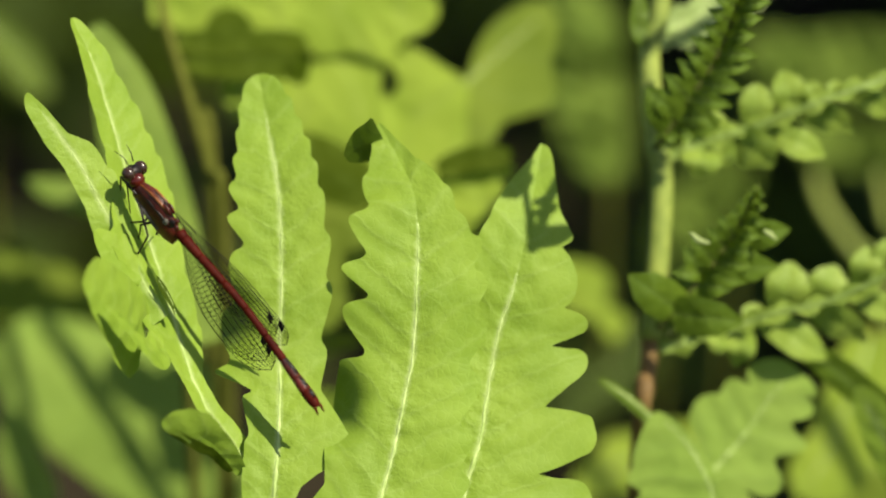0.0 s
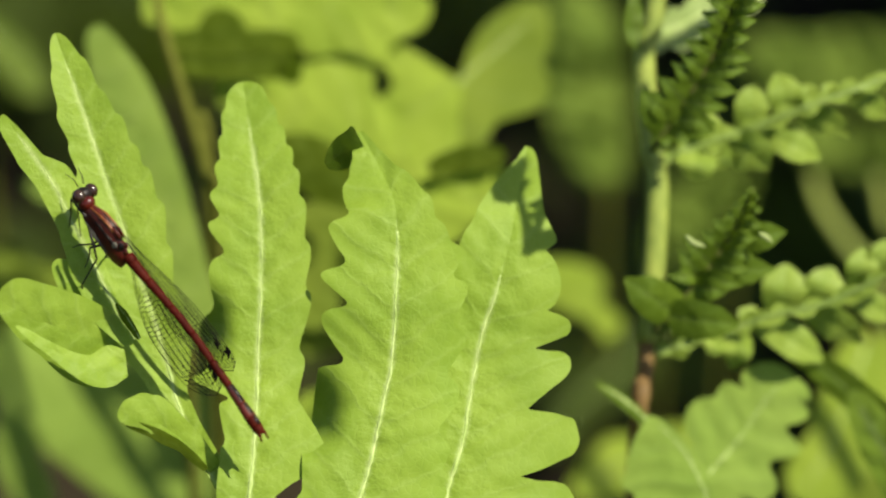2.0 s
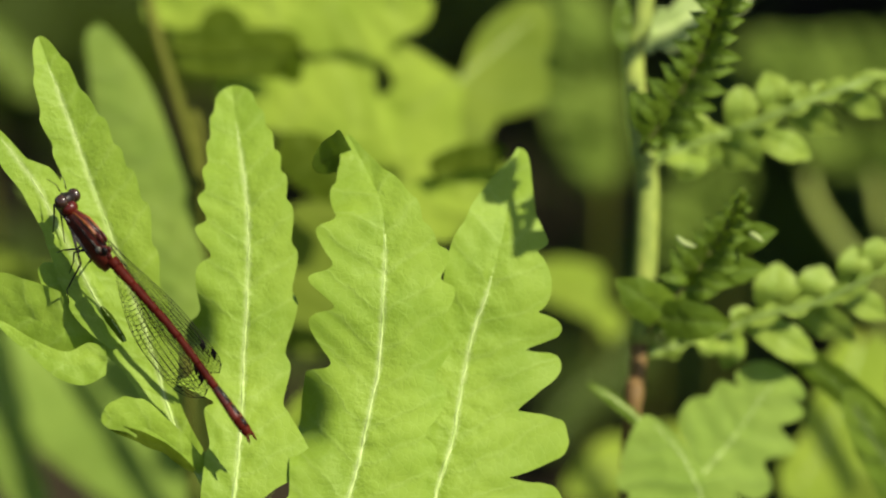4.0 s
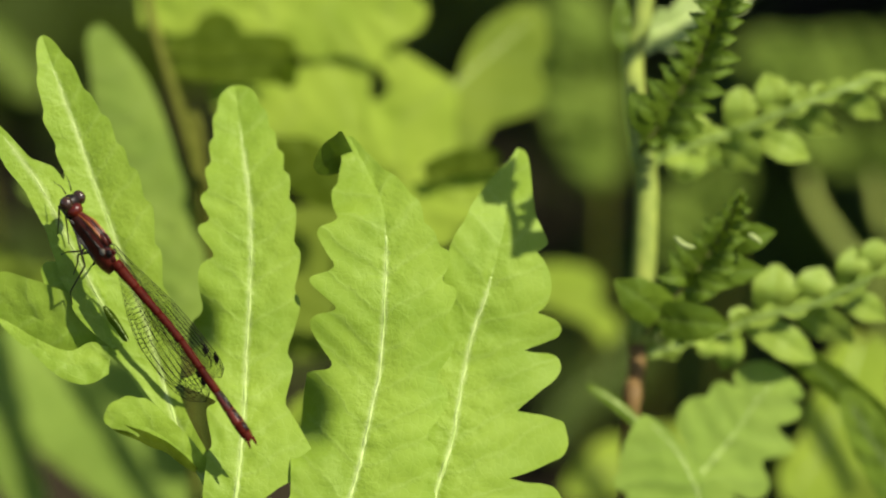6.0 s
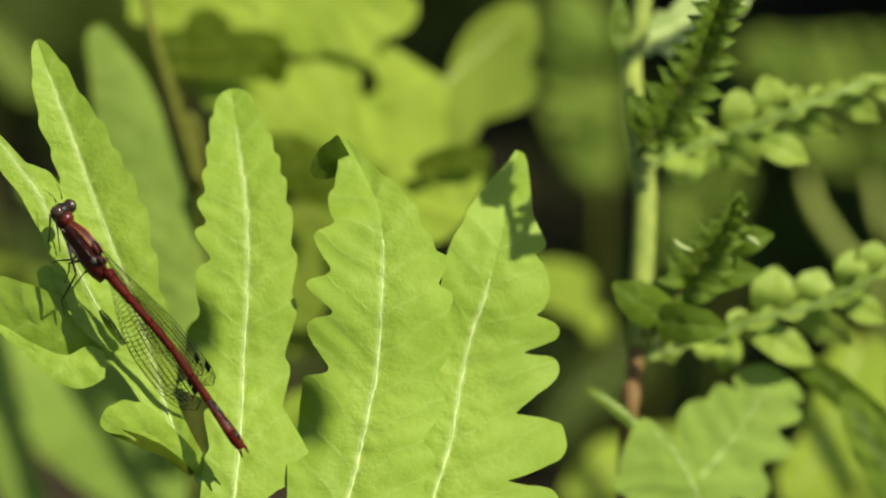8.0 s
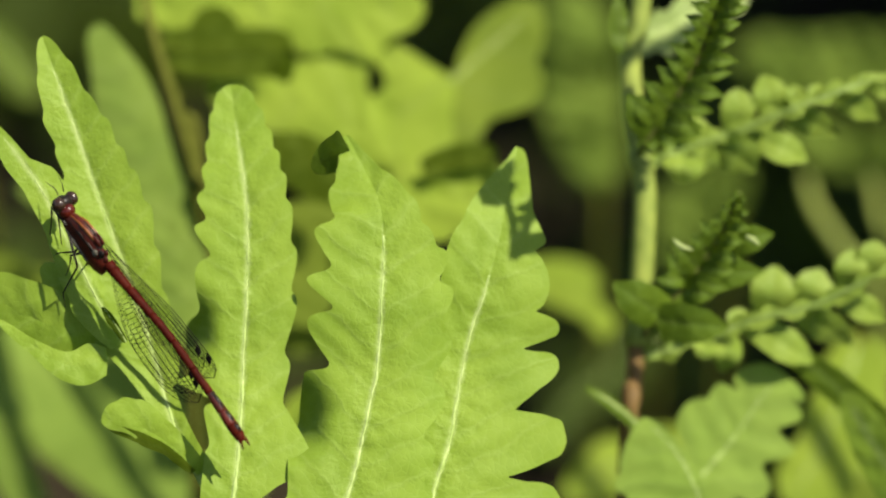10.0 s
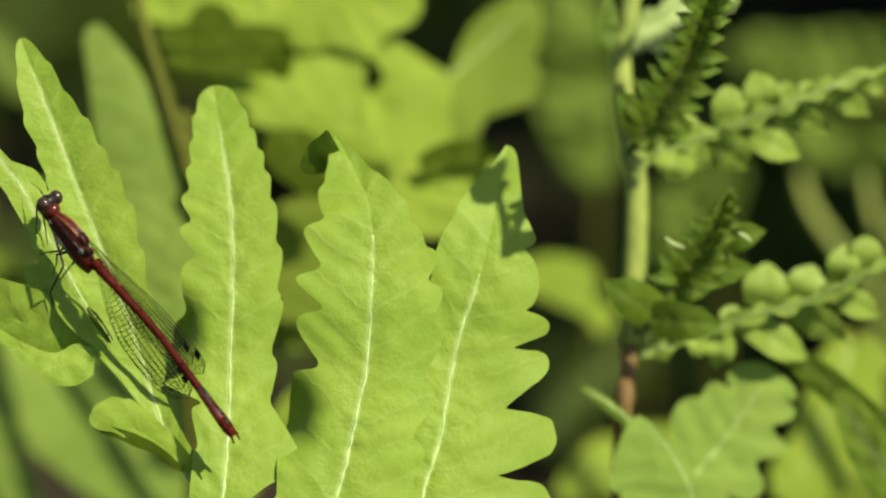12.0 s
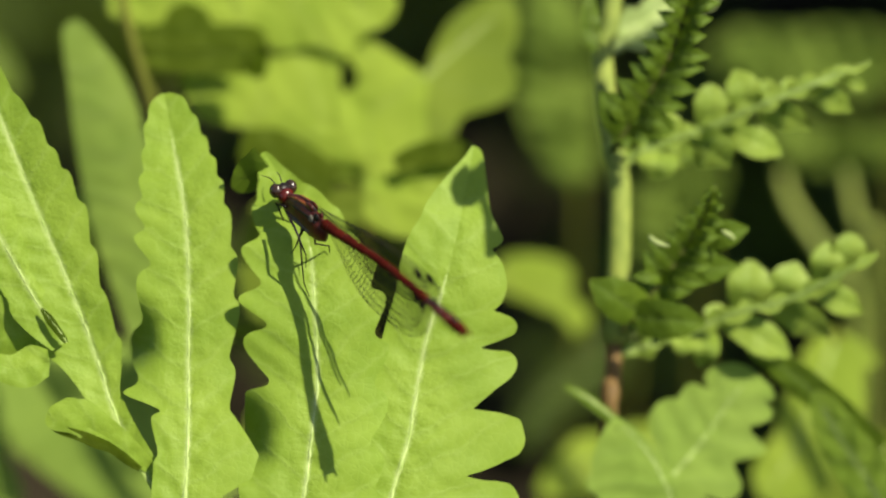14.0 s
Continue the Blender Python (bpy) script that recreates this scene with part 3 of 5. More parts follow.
G11 = {"rib": [(-22.0, -27.0, -60.0), (-18.5, -23.0, -60.0), (-15.0, -19.5, -60.0)],
    "left": [(2.5, 2.8, 0), (6.0, 3.4, 0), (9.0, 2.0, 0)],
    "right": [(2.5, 2.8, 0), (6.0, 3.4, 0), (9.0, 2.0, 0)], "drawn": True}
K = {"rib": [(-33.1, -13.0, -43.0), (-35.2, -0.7, -43.0), (-38.5, 11.0, -43.0), (-42.0, 21.2, -43.0), (-44.7, 28.8, -43.0)],
    "left": [(2.1, 4.1, 0), (14.0, 6.0, 0), (25.7, 5.4, 0), (36.5, 3.2, 0), (42.1, 2.0, 0)],
    "right": [(0.6, 5.3, 0), (11.6, 4.3, 0), (22.6, 4.3, 0), (34.1, 3.9, 0), (41.1, 1.8, 0)], "drawn": True}
L1 = {"rib": [(-76.0, 36.1, -140.0), (-68.8, 29.8, -140.0), (-64.1, 24.4, -140.0)],
    "left": [(6.0, 2.7, 0), (11.9, 2.6, 0)],
    "right": [(7.5, 3.1, 0), (14.4, 2.9, 0)]}
L2 = {"rib": [(-35.2, 1.6, -70.0), (-45.3, 4.3, -70.0), (-53.1, 7.1, -70.0), (-59.3, 9.0, -70.0)],
    "left": [(6.7, 1.8, 0), (13.8, 2.0, 0), (20.6, 1.8, 0)],
    "right": [(6.3, 2.8, 0), (15.5, 2.4, 0), (21.5, 1.4, 0)], "drawn": True}
L3 = {"rib": [(-27.4, -36.5, -80.0), (-38.4, -28.5, -80.0), (-51.1, -21.4, -80.0), (-67.0, -15.8, -80.0)],
    "left": [(5.6, 8.2, 0), (17.0, 10.9, 0), (29.1, 9.4, 0), (37.4, 6.7, 0)],
    "right": [(9.0, 7.0, 0), (18.2, 12.1, 0), (27.7, 9.9, 0), (39.4, 8.5, 0)], "drawn": True}
L4 = {"rib": [(-55.4, -35.7, -70.0), (-58.5, -29.4, -70.0), (-62.4, -22.4, -70.0)],
    "left": [(1.7, 3.5, 0), (8.2, 3.9, 0)],
    "right": [(2.4, 2.0, 0), (9.3, 2.1, 0), (13.2, 1.7, 0)], "drawn": True}
L5 = {"rib": [(-36.8, -39.7, -90.0), (-45.8, -33.1, -90.0), (-55.5, -29.2, -90.0)],
    "left": [(4.7, 5.8, 0), (14.7, 4.3, 0)],
    "right": [(2.9, 5.1, 0), (11.6, 4.3, 0), (18.6, 3.7, 0)], "drawn": True}
M1 = {"rib": [(25.9, 10.2, -150.0), (24.0, 20.3, -150.0), (21.2, 33.2, -150.0), (18.5, 44.2, -150.0)],
    "left": [(3.6, 4.6, 0), (13.7, 6.8, 0), (24.8, 5.8, 0)],
    "right": [(5.6, 4.7, 0), (14.7, 6.2, 0), (27.5, 6.7, 0)], "drawn": True}
M2 = {"rib": [(82.6, 31.9, -175.0), (69.1, 31.4, -175.0), (59.4, 31.0, -175.0), (48.8, 32.9, -175.0)],
    "left": [(7.9, 6.0, 0), (18.8, 5.9, 0), (27.2, 4.5, 0)],
    "right": [(7.6, 5.6, 0), (17.8, 5.7, 0), (29.2, 5.0, 0)], "drawn": True}
M3 = {"rib": [(82.6, 17.0, -175.0), (72.9, 17.0, -175.0), (63.3, 17.9, -175.0), (54.6, 21.3, -175.0)],
    "left": [(7.6, 4.3, 0), (16.8, 3.9, 0)],
    "right": [(7.7, 3.9, 0), (18.1, 4.2, 0)], "drawn": True}
M5 = {"rib": [(49.7, 15.5, -175.0), (45.9, 9.7, -175.0), (40.1, 3.9, -175.0), (36.2, -2.8, -175.0)],
    "left": [(9.4, 5.4, 0), (16.9, 4.6, 0)],
    "right": [(9.9, 5.5, 0), (17.5, 4.0, 0)]}
M6 = {"rib": [(35.9, -11.4, -170.0), (28.3, -20.9, -170.0), (21.6, -26.6, -170.0), (16.8, -34.3, -170.0)],
    "left": [(15.5, 5.6, 0.2), (26.9, 3.6, 0.2)],
    "right": [(18.2, 3.5, 0.2), (25.5, 3.7, 0.2)]}
M7 = {"rib": [(38.6, -27.5, -90.0), (30.5, -29.1, -90.0), (24.0, -31.6, -90.0), (17.5, -35.6, -90.0)],
    "left": [(10.3, 6.2, 0.2), (19.2, 3.3, 0.2)],
    "right": [(8.2, 3.3, 0.2), (14.9, 4.4, 0.2)]}
M8 = {"rib": [(56.4, -11.3, -62.0), (53.7, -19.7, -62.0), (50.7, -27.3, -62.0), (46.5, -34.2, -62.0)],
    "left": [(2.7, 6.8, 0.2), (11.8, 7.2, 0.2), (20.2, 6.3, 0.2)],
    "right": [(5.1, 3.6, 0.2), (13.7, 4.3, 0.2), (22.0, 3.7, 0.2)]}
M9 = {"rib": [(67.1, -27.8, -70.0), (60.9, -29.4, -70.0), (55.5, -31.7, -70.0), (50.1, -35.6, -70.0)],
    "left": [(8.4, 7.6, 0.2), (17.3, 4.2, 0.2)],
    "right": [(6.0, 3.9, 0.2), (11.8, 4.1, 0.2)]}
LOBES_1_NEAR = [((30.3, 16.4, -21.0), (31.5, 12.7, -24.0), 1.8, 10, 1), ((36.2, 19.8, -21.0), (36.0, 14.1, -24.0), 2.2, 5, 1), ((39.1, 21.4, -21.0), (41.0, 16.4, -24.0), 2.2, 0, 1.5), ((42.5, 20.1, -21.0), (43.9, 17.5, -24.0), 1.2, 0, 1), ((45.1, 20.1, -21.0), (46.2, 18.4, -24.0), 1.1, 10, 1), ((47.5, 20.5, -21.0), (48.4, 19.1, -24.0), 1.2, 0, 1), ((49.9, 20.8, -21.0), (51.0, 20.0, -24.0), 0.9, 0, 1), ((52.3, 21.5, -21.0), (53.1, 20.7, -24.0), 0.8, 0, 0.5)]
LOBES_1_FAR = [((28.9, 8.3, -21.0), (29.7, 12.0, -24.0), 2.5, 15, 1.5), ((38.4, 9.6, -21.0), (33.5, 13.4, -24.0), 2.5, 40, 2), ((44.6, 10.9, -21.0), (37.5, 14.5, -24.0), 2.0, -10, 2), ((48.5, 14.0, -21.0), (42.3, 16.8, -24.0), 1.7, 40, 3), ((53.4, 16.0, -21.0), (48.1, 18.8, -24.0), 1.5, 20, 2), ((55.1, 18.6, -21.0), (51.7, 20.2, -24.0), 0.9, 10, 1), ((32.7, 9.7, -21.0), (31.6, 12.4, -24.0), 1.7, 30, 1)]
LOBES_5_NEAR = [((40.6, -1.9, -21.0), (40.1, -8.1, -24.0), 2.9, 0, 1.5), ((46.3, -2.3, -21.0), (44.4, -7.4, -24.0), 2.7, 10, 1.5), ((50.1, 0.2, -21.0), (49.5, -4.9, -24.0), 2.1, 0, 1.5), ((52.8, 1.2, -21.0), (52.5, -3.5, -24.0), 2.1, 10, 1), ((35.5, -7.2, -21.0), (36.5, -9.3, -24.0), 1.5, 30, 1), ((34.1, -14.9, -21.0), (34.6, -10.3, -24.0), 2.1, 25, 2)]
LOBES_5_FAR = [((45.2, -13.8, -21.0), (37.0, -8.4, -24.0), 2.2, -10, 2), ((50.1, -11.6, -21.0), (43.2, -7.2, -24.0), 2.1, 45, 3), ((54.2, -8.7, -21.0), (48.1, -5.3, -24.0), 1.8, 0, 2), ((31.4, -13.1, -21.0), (32.3, -11.0, -24.0), 1.2, 20, 1), ((29.6, -9.9, -21.0), (30.2, -11.6, -24.0), 0.9, 20, 1)]
RIM_BIG = {"rib": [(-38.8, -12.9, 0.2), (-43.2, -13.5, 0.3), (-47.7, -11.1, 0.2), (-51.7, -8.3, 0.0)],
    "left": [(0.4, 1.7, 0), (2.8, 2.3, 0), (5.0, 1.8, 0), (6.9, 1.4, 0), (9.5, 0.9, 0), (12.7, 0.6, 0)],
    "right": [(1.9, 2.4, 0), (5.7, 1.3, 0), (9.3, 0.7, 0), (12.4, 0.5, 0)], "drawn": True}
LOBE_SMALL = {"rib": [(-40.0, -6.5, -0.6), (-42.6, -5.1, -0.5), (-44.9, -3.5, -0.4), (-46.6, -2.0, -0.4)],
    "left": [(1.3, 1.8, 0), (3.1, 2.2, 0), (4.3, 2.4, 0), (6.2, 1.7, 0), (7.8, 0.7, 0)],
    "right": [(3.7, 3.4, 0), (5.7, 2.1, 0), (7.4, 1.0, 0)], "drawn": True}
G1_LOWER = {"rib": [(-35.2, 24.0, -43.2), (-29.4, 23.5, -43.2), (-20.7, 23.4, -43.2)],
    "left": [(2.1, 1.2, 0), (7.2, 1.4, 0), (13.8, 1.6, 0)],
    "right": [(2.0, 1.7, 0), (7.3, 1.7, 0), (13.7, 1.5, 0)], "drawn": True}
G1_END = {"rib": [(-20.6, 25.5, -42.5), (-20.1, 23.3, -42.5), (-20.4, 21.2, -42.5)],
    "left": [(1.1, 1.0, 0), (2.4, 1.0, 0), (3.9, 0.7, 0)],
    "right": [(0.4, 1.0, 0), (2.3, 1.9, 0), (4.2, 1.1, 0)], "drawn": True}
G5_TOP = {"rib": [(-2.8, 10.2, -41.0), (1.2, 11.5, -41.0), (7.0, 12.2, -41.0)],
    "left": [(2.0, 1.4, 0), (5.2, 1.6, 0), (8.7, 1.2, 0)],
    "right": [(0.9, 1.7, 0), (3.8, 1.6, 0), (8.4, 1.7, 0)], "drawn": True}
L_TOP = {"rib": [(-44.6, -17.5, -86.0), (-54.2, -9.2, -86.0), (-66.4, -3.1, -86.0)],
    "left": [(1.2, 4.5, 0), (10.4, 6.9, 0), (21.6, 6.6, 0)],
    "right": [(5.6, 4.2, 0), (9.7, 5.1, 0), (12.0, 4.2, 1), (16.0, 5.1, 0), (20.1, 3.8, 0), (23.3, 5.1, 0), (26.4, 4.3, 0)], "drawn": True}
STALK_A = [(-38.8, 34.9, -42.0), (-37.0, 27.0, -42.0), (-35.2, 21.2, -42.0), (-31.5, 8.8, -42.0), (-30.0, 3.0, -42.0)]
STALK_B = [(-36.2, 23.8, -50.0), (-34.4, 17.1, -50.0), (-32.1, 10.4, -50.0)]
STALK_C = [(54.3, 11.1, -110.0), (56.0, 6.0, -110.0), (59.9, 0.1, -110.0), (65.8, -10.1, -110.0)]
STALK_D = [(64.1, 11.1, -110.0), (65.8, 3.5, -110.0), (69.2, -3.3, -110.0)]
LOBES_4 = [((39.7, 2.0, -14.0), (33.4, 0.7, -17.0), 1.96, 20, 1), ((38.4, -2.5, -14.0), (30.0, -3.0, -17.0), 2.03, 20, 1), ((34.2, -9.3, -14.0), (26.0, -8.4, -17.0), 2.46, 25, 1), ((32.8, -5.3, -14.0), (28.7, -4.7, -17.0), 1.59, 20, 1), ((25.4, -3.4, -14.0), (29.8, -3.5, -17.0), 1.01, -10, 1), ((20.4, -3.8, -14.0), (26.3, -7.8, -17.0), 2.61, -15, 1)]
S7 = {"rib": [(22.6, 24.2, -22.0), (21.8, 27.3, -22.0), (21.3, 31.5, -22.0)],
    "left": [(1.7, 1.4, 0), (4.4, 1.1, 0)],
    "right": [(1.9, 0.7, 0), (4.8, 1.1, 0)], "drawn": True}
NODE = [(24.6, 10.0, -24.0), (24.4, 10.9, -24.0), (24.2, 11.8, -24.0), (24.0, 12.8, -24.0)]
CURLS = [[(27.3, 1.4, -11.0), (28.3, 0.5, -11.0), (29.7, 0.1, -11.0)], [(36.0, 1.8, -11.0), (36.8, 1.3, -11.0), (37.6, 0.7, -11.0)]]
STEM_UP = [(23.9, -11.7, -24.0), (24.3, -5.5, -24.0), (24.6, 0.1, -24.0), (24.8, 7.7, -24.0), (24.4, 11.2, -24.0), (23.6, 15.3, -24.0), (23.2, 20.2, -24.0), (23.1, 24.3, -24.0), (24.0, 27.1, -24.0), (24.4, 30.6, -24.0), (24.7, 33.4, -24.0)]
STEM_LOW = [(23.8, -10.3, -24.0), (23.3, -17.9, -24.0), (22.6, -25.6, -24.0), (22.6, -112.0, -64.3), (22.6, -198.3, -104.6)]


def build_frond():
    f = thing("fern_frond", "fresh light green sensitive fern frond with wavy lobed pinnae", "fern")
    made = {}
    made["b"] = blade("pinna", f, FERN, PINNA_B, "light green pinna with deep side lobes", vee=(0.16, 0.15), rib_to=0.93, rib_from=12.5, lift=0.12, cols=14)
    for spec, lab, roll in ((LOBE_A, "narrow folded side lobe", 8), (LOBE_LOW, "short curled lower lobe", 0), (LOBE_SMALL, "small pointed side lobe", 0), (RIM_BIG, "raised rim of the large lobe", 8),
                            (LOBE_BIG, "large rounded side lobe", -20)):
        lo = blade("lobe", made["b"], FERN, spec, lab, rib=0.13 if spec is LOBE_A else 0, roll=roll, bends=((7.0, 6.0, 1, 1.1, 0.9),) if spec is LOBE_LOW else ())
        lo.location = Vector(lo.location) - made["b"].location
        made.setdefault("lobe", lo)
        if spec is RIM_BIG:
            made["rim"] = lo
        if spec is LOBE_LOW:
            made["low_lobe"] = lo
        made["big_lobe"] = lo
    # the rim turns from the sun; its shade is put into the olive colour
    rim = blade("curled_rim", made["b"], OLIVE, LOW_RIM, "curled-under rim of a lobe, its shade put in olive", rib=0, roll=-14)
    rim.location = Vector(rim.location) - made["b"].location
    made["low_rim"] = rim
    # a dark strip laid on the blade for the shade in this fold
    slit = blade("folded_edge", made["b"], SHADED, SLIT, "narrow fold beside a lobe's rib, its shade drawn as a dark strip", rib=0.06, rib_to=0.97)
    slit.location = Vector(slit.location) - made["b"].location
    made["c"] = blade("pinna", f, FERN, PINNA_C, "tall narrow light green pinna", bends=((25, 3.0, 1, 2.2, 0.75),), vee=(0.04, 0.13), cols=14)
    made["d"] = blade("pinna", f, FERN, PINNA_D, "broad light green pinna with a folded tip", bends=((12.0, 3.4, 1, 2.8, 0.75),), vee=(0.04, 0.12), cols=14, rib_to=0.72)
    made["e"] = blade("pinna", f, FERN, PINNA_E, "light green pinna with rounded lobes and curled tip", vee=(0.0, 0.2), cols=14, rib_to=0.66)
    # the folded tip's shade is put into its darker green
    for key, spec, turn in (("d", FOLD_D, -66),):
        lo = blade("folded_lobe", made[key], DEEP, spec, "folded-back lobe, shade put into its dark green", rib=0, roll=turn)
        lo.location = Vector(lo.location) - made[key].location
    stalk("stipe", f, (-12, -37, -9), STEM, 1.3, 1.6, (10, -30), label="slender green stipe")
    bm = bmesh.new()
    tube(bm, [Vector(q) * MM for q in glide([(-26, -36, -7), (-19, -36, -8), (-12, -37, -9), (-2, -36, -9), (4, -34, -9)], 24)], 1.1 * MM, 8)
    part("rachis", bm, STEM, f, "short green rachis")
    return f, made


def build_young_fern():
    f = thing("young_fern", "upright young fern with crinkled pinnae on a green and brown stem", "fern")
    bm = bmesh.new()
    tube(bm, [Vector(q) * MM for q in glide(STEM_UP, 40)], list(np.linspace(1.50, 1.25, 40) * MM), 12)
    part("stem", bm, STEM, f, "smooth green upper stem")
    bm = bmesh.new()
    tube(bm, [Vector(q) * MM for q in glide(STEM_LOW, 30)], list(np.linspace(1.02, 1.30, 30) * MM), 12)
    part("stem_base", bm, BROWN, f, "brown lower stem")
    bm = bmesh.new()
    tube(bm, [Vector(q) * MM for q in glide(NODE, 14)], [r * MM for r in np.interp(np.linspace(0, 1, 14), [0, 0.3, 0.7, 1], [1.40, 1.58, 1.56, 1.40])], 12)
    part("node", bm, STEM, f, "slightly swollen green node of the stem")
    for spec, mid, wave in ((S1, 1.35, 0.75), (S5, 1.15, 0.7)):
        n = sum((Vector(b) - Vector(a)).length for a, b in zip(spec["rib"], spec["rib"][1:]))
        along = np.arange(1.2, n - 1, 1.2)
        web = {side: [(float(a), float((mid + wave * math.sin(1.55 * a + turn)) * (1 - 0.55 * a / n)), 0) for a in along] for side, turn in (("left", 0.4), ("right", 2.2))}
        blade("web", f, YOUNG, {"rib": spec["rib"], **web, "drawn": True}, "green crinkled web along a pinna's rachis", rib=0.12, rib_mat=PALE, ripple=0.3, cup=0.1)
    lobed_pinna(f, YOUNG, S1, "pale green pinna with rounded lobes", LOBES_1_NEAR + LOBES_1_FAR, YOUNG, 0.14)
    lobed_pinna(f, YOUNG, S5, "pale green pinna with rounded lobes", LOBES_5_NEAR + LOBES_5_FAR, YOUNG, 0.14)
    blade("pinna", f, PALE, S3, "bright crinkled upper pinna", rib=0.3, ripple=0.25)
    # these webs and pinnae face away from the sun; that shade is in their green
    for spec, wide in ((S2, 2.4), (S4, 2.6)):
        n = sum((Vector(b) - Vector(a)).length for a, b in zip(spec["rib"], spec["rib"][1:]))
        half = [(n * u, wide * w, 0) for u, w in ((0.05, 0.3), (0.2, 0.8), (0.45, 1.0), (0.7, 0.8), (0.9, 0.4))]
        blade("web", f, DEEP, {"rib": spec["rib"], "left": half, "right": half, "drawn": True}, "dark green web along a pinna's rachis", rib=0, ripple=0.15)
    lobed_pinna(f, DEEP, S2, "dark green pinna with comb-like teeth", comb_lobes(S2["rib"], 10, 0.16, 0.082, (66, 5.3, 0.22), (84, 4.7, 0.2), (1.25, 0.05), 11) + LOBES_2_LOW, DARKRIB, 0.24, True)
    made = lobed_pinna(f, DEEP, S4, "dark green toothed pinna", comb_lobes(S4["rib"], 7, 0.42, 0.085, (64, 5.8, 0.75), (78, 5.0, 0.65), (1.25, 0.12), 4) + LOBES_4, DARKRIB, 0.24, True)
    for run in CURLS:
        bm = bmesh.new()
        tube(bm, [(Vector(q) - Vector(S4["rib"][0])) * MM for q in glide(run, 10)], [r * MM for r in (0.1, 0.2, 0.28, 0.32, 0.34, 0.34, 0.3, 0.25, 0.18, 0.1)], 6, 0.5)
        part("curled_edge", bm, PALE, made, "pale curled edge of a lobe")
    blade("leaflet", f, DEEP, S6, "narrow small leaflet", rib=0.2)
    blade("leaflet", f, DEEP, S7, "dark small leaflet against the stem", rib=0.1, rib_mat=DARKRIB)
    return f


def comb_lobes(rib, count, first, step, right, left, half, seed):
    """Narrow teeth in two rows along a dark pinna; right and left: their angle from the rachis, their length and how much shorter each next one is."""
    rnd = random.Random(seed)
    line = glide(rib, 100)
    out = []
    for k in range(count):
        i = min(int((first + step * k) * 99), 98)
        root, way = Vector(line[i]), Vector(line[i + 1] - line[i])
        way.z = 0
        way.normalize()
        for side, (angle, long, less) in ((-1, right), (1, left)):
            tip = root + (Matrix.Rotation(radians(side * (angle + rnd.uniform(-5, 5))), 3, "Z") @ way) * (long - less * k) * rnd.uniform(0.86, 1.1) + Vector((0, 0, 2.5))
            out.append((tuple(tip), tuple(root), half[0] - half[1] * k, -20 * side, 1.2))
    return out


LOBES_2_LOW = [((22.2, 18.8, -14.0), (25.8, 14.2, -17.0), 2.3, -20, 1), ((31.0, 13.9, -14.0), (26.0, 15.6, -17.0), 1.9, 25, 1),
               ((25.7, 12.1, -14.0), (24.8, 13.4, -17.0), 0.8, 0, 1), ((28.1, 12.6, -14.0), (25.3, 13.7, -17.0), 0.9, 10, 1)]


# the tip of a leaf that arches over the frond above the view, and shades one pinna's tip
OVER = {"rib": [(41.3, 35.5, 40.9), (41.9, 40.5, 40.9), (42.3, 44.5, 40.9), (42.8, 47.8, 40.9), (43.8, 49.8, 40.9)]}
OVER_LOBES = [((38.3, 42.4, 40.9), (42.8, 48.1, 40.9), 2.2, 0, 0.6), ((44.2, 50.2, 40.9), (42.4, 47.0, 40.9), 0.9, 0, 0.3), ((45.4, 43.9, 40.9), (43.0, 42.5, 40.9), 0.55, 0, 0.3), ((45.8, 42.2, 40.9), (42.5, 40.6, 40.9), 0.85, 0, 0.4), ((47.5, 38.8, 40.9), (41.7, 37.0, 40.9), 1.5, 0, 0.5)]


def lobed_pinna(f, mat, spec, label, lobes, rib_mat, thick=0.30, sharp=False):
    """A pinna of the young fern: a rachis with a lobe for each (tip, base, half width, roll), each blade its own."""
    base = Vector(spec["rib"][0])
    bm = bmesh.new()
    pts = glide([Vector(p) - base for p in spec["rib"]], 30)
    tube(bm, [p * MM for p in pts], list(np.linspace(thick * 1.5, thick * 0.5, 30) * MM), 8, 0.7)
    pinna = part("pinna", bm, rib_mat, f, label, base * MM)
    for tip, root, half, roll, curl in lobes:
        a, c = Vector(root), Vector(tip)
        n = (c - a).length
        shape = ((0.06, 0.9), (0.40, 1.0), (0.72, 0.78), (0.93, 0.26)) if sharp else ((0.06, 0.70), (0.40, 0.92), (0.66, 1.0), (0.86, 0.74), (0.96, 0.40))
        lobe = {"rib": [tuple(a), tuple(a.lerp(c, 0.5) + Vector((0, 0, curl * 0.6))), tuple(c - Vector((0, 0, curl)))],
                "left": [(n * u, half * w, 0.0) for u, w in shape],
                "right": [(n * (u - 0.02), half * w, 0.0) for u, w in shape]}
        ob = blade("lobe", pinna, mat, lobe, roll=roll * 0.7, cup=0.25, ripple=0.10, fold=0.22, rib=0.05 if sharp else 0, rib_mat=rib_mat, cols=6, fine=4)
        ob.location = Vector(ob.location) - base * MM
    return pinna


def build_lobed_leaf(specs, label, mats, category="leaf", name="lobed_leaf", aside=(0, 30), stem=True, **kw):
    f = thing(name, label, category)
    for i, (spec, mat) in enumerate(zip(specs, mats)):
        blade("leaf_blade", f, mat, spec, **(kw if category == "leaf" or not i else {**kw, "rib": 0}))
        if stem and i == 0:
            stalk("stalk", f, spec["rib"][0], DRY, 0.8, 1.2, aside)
    return f


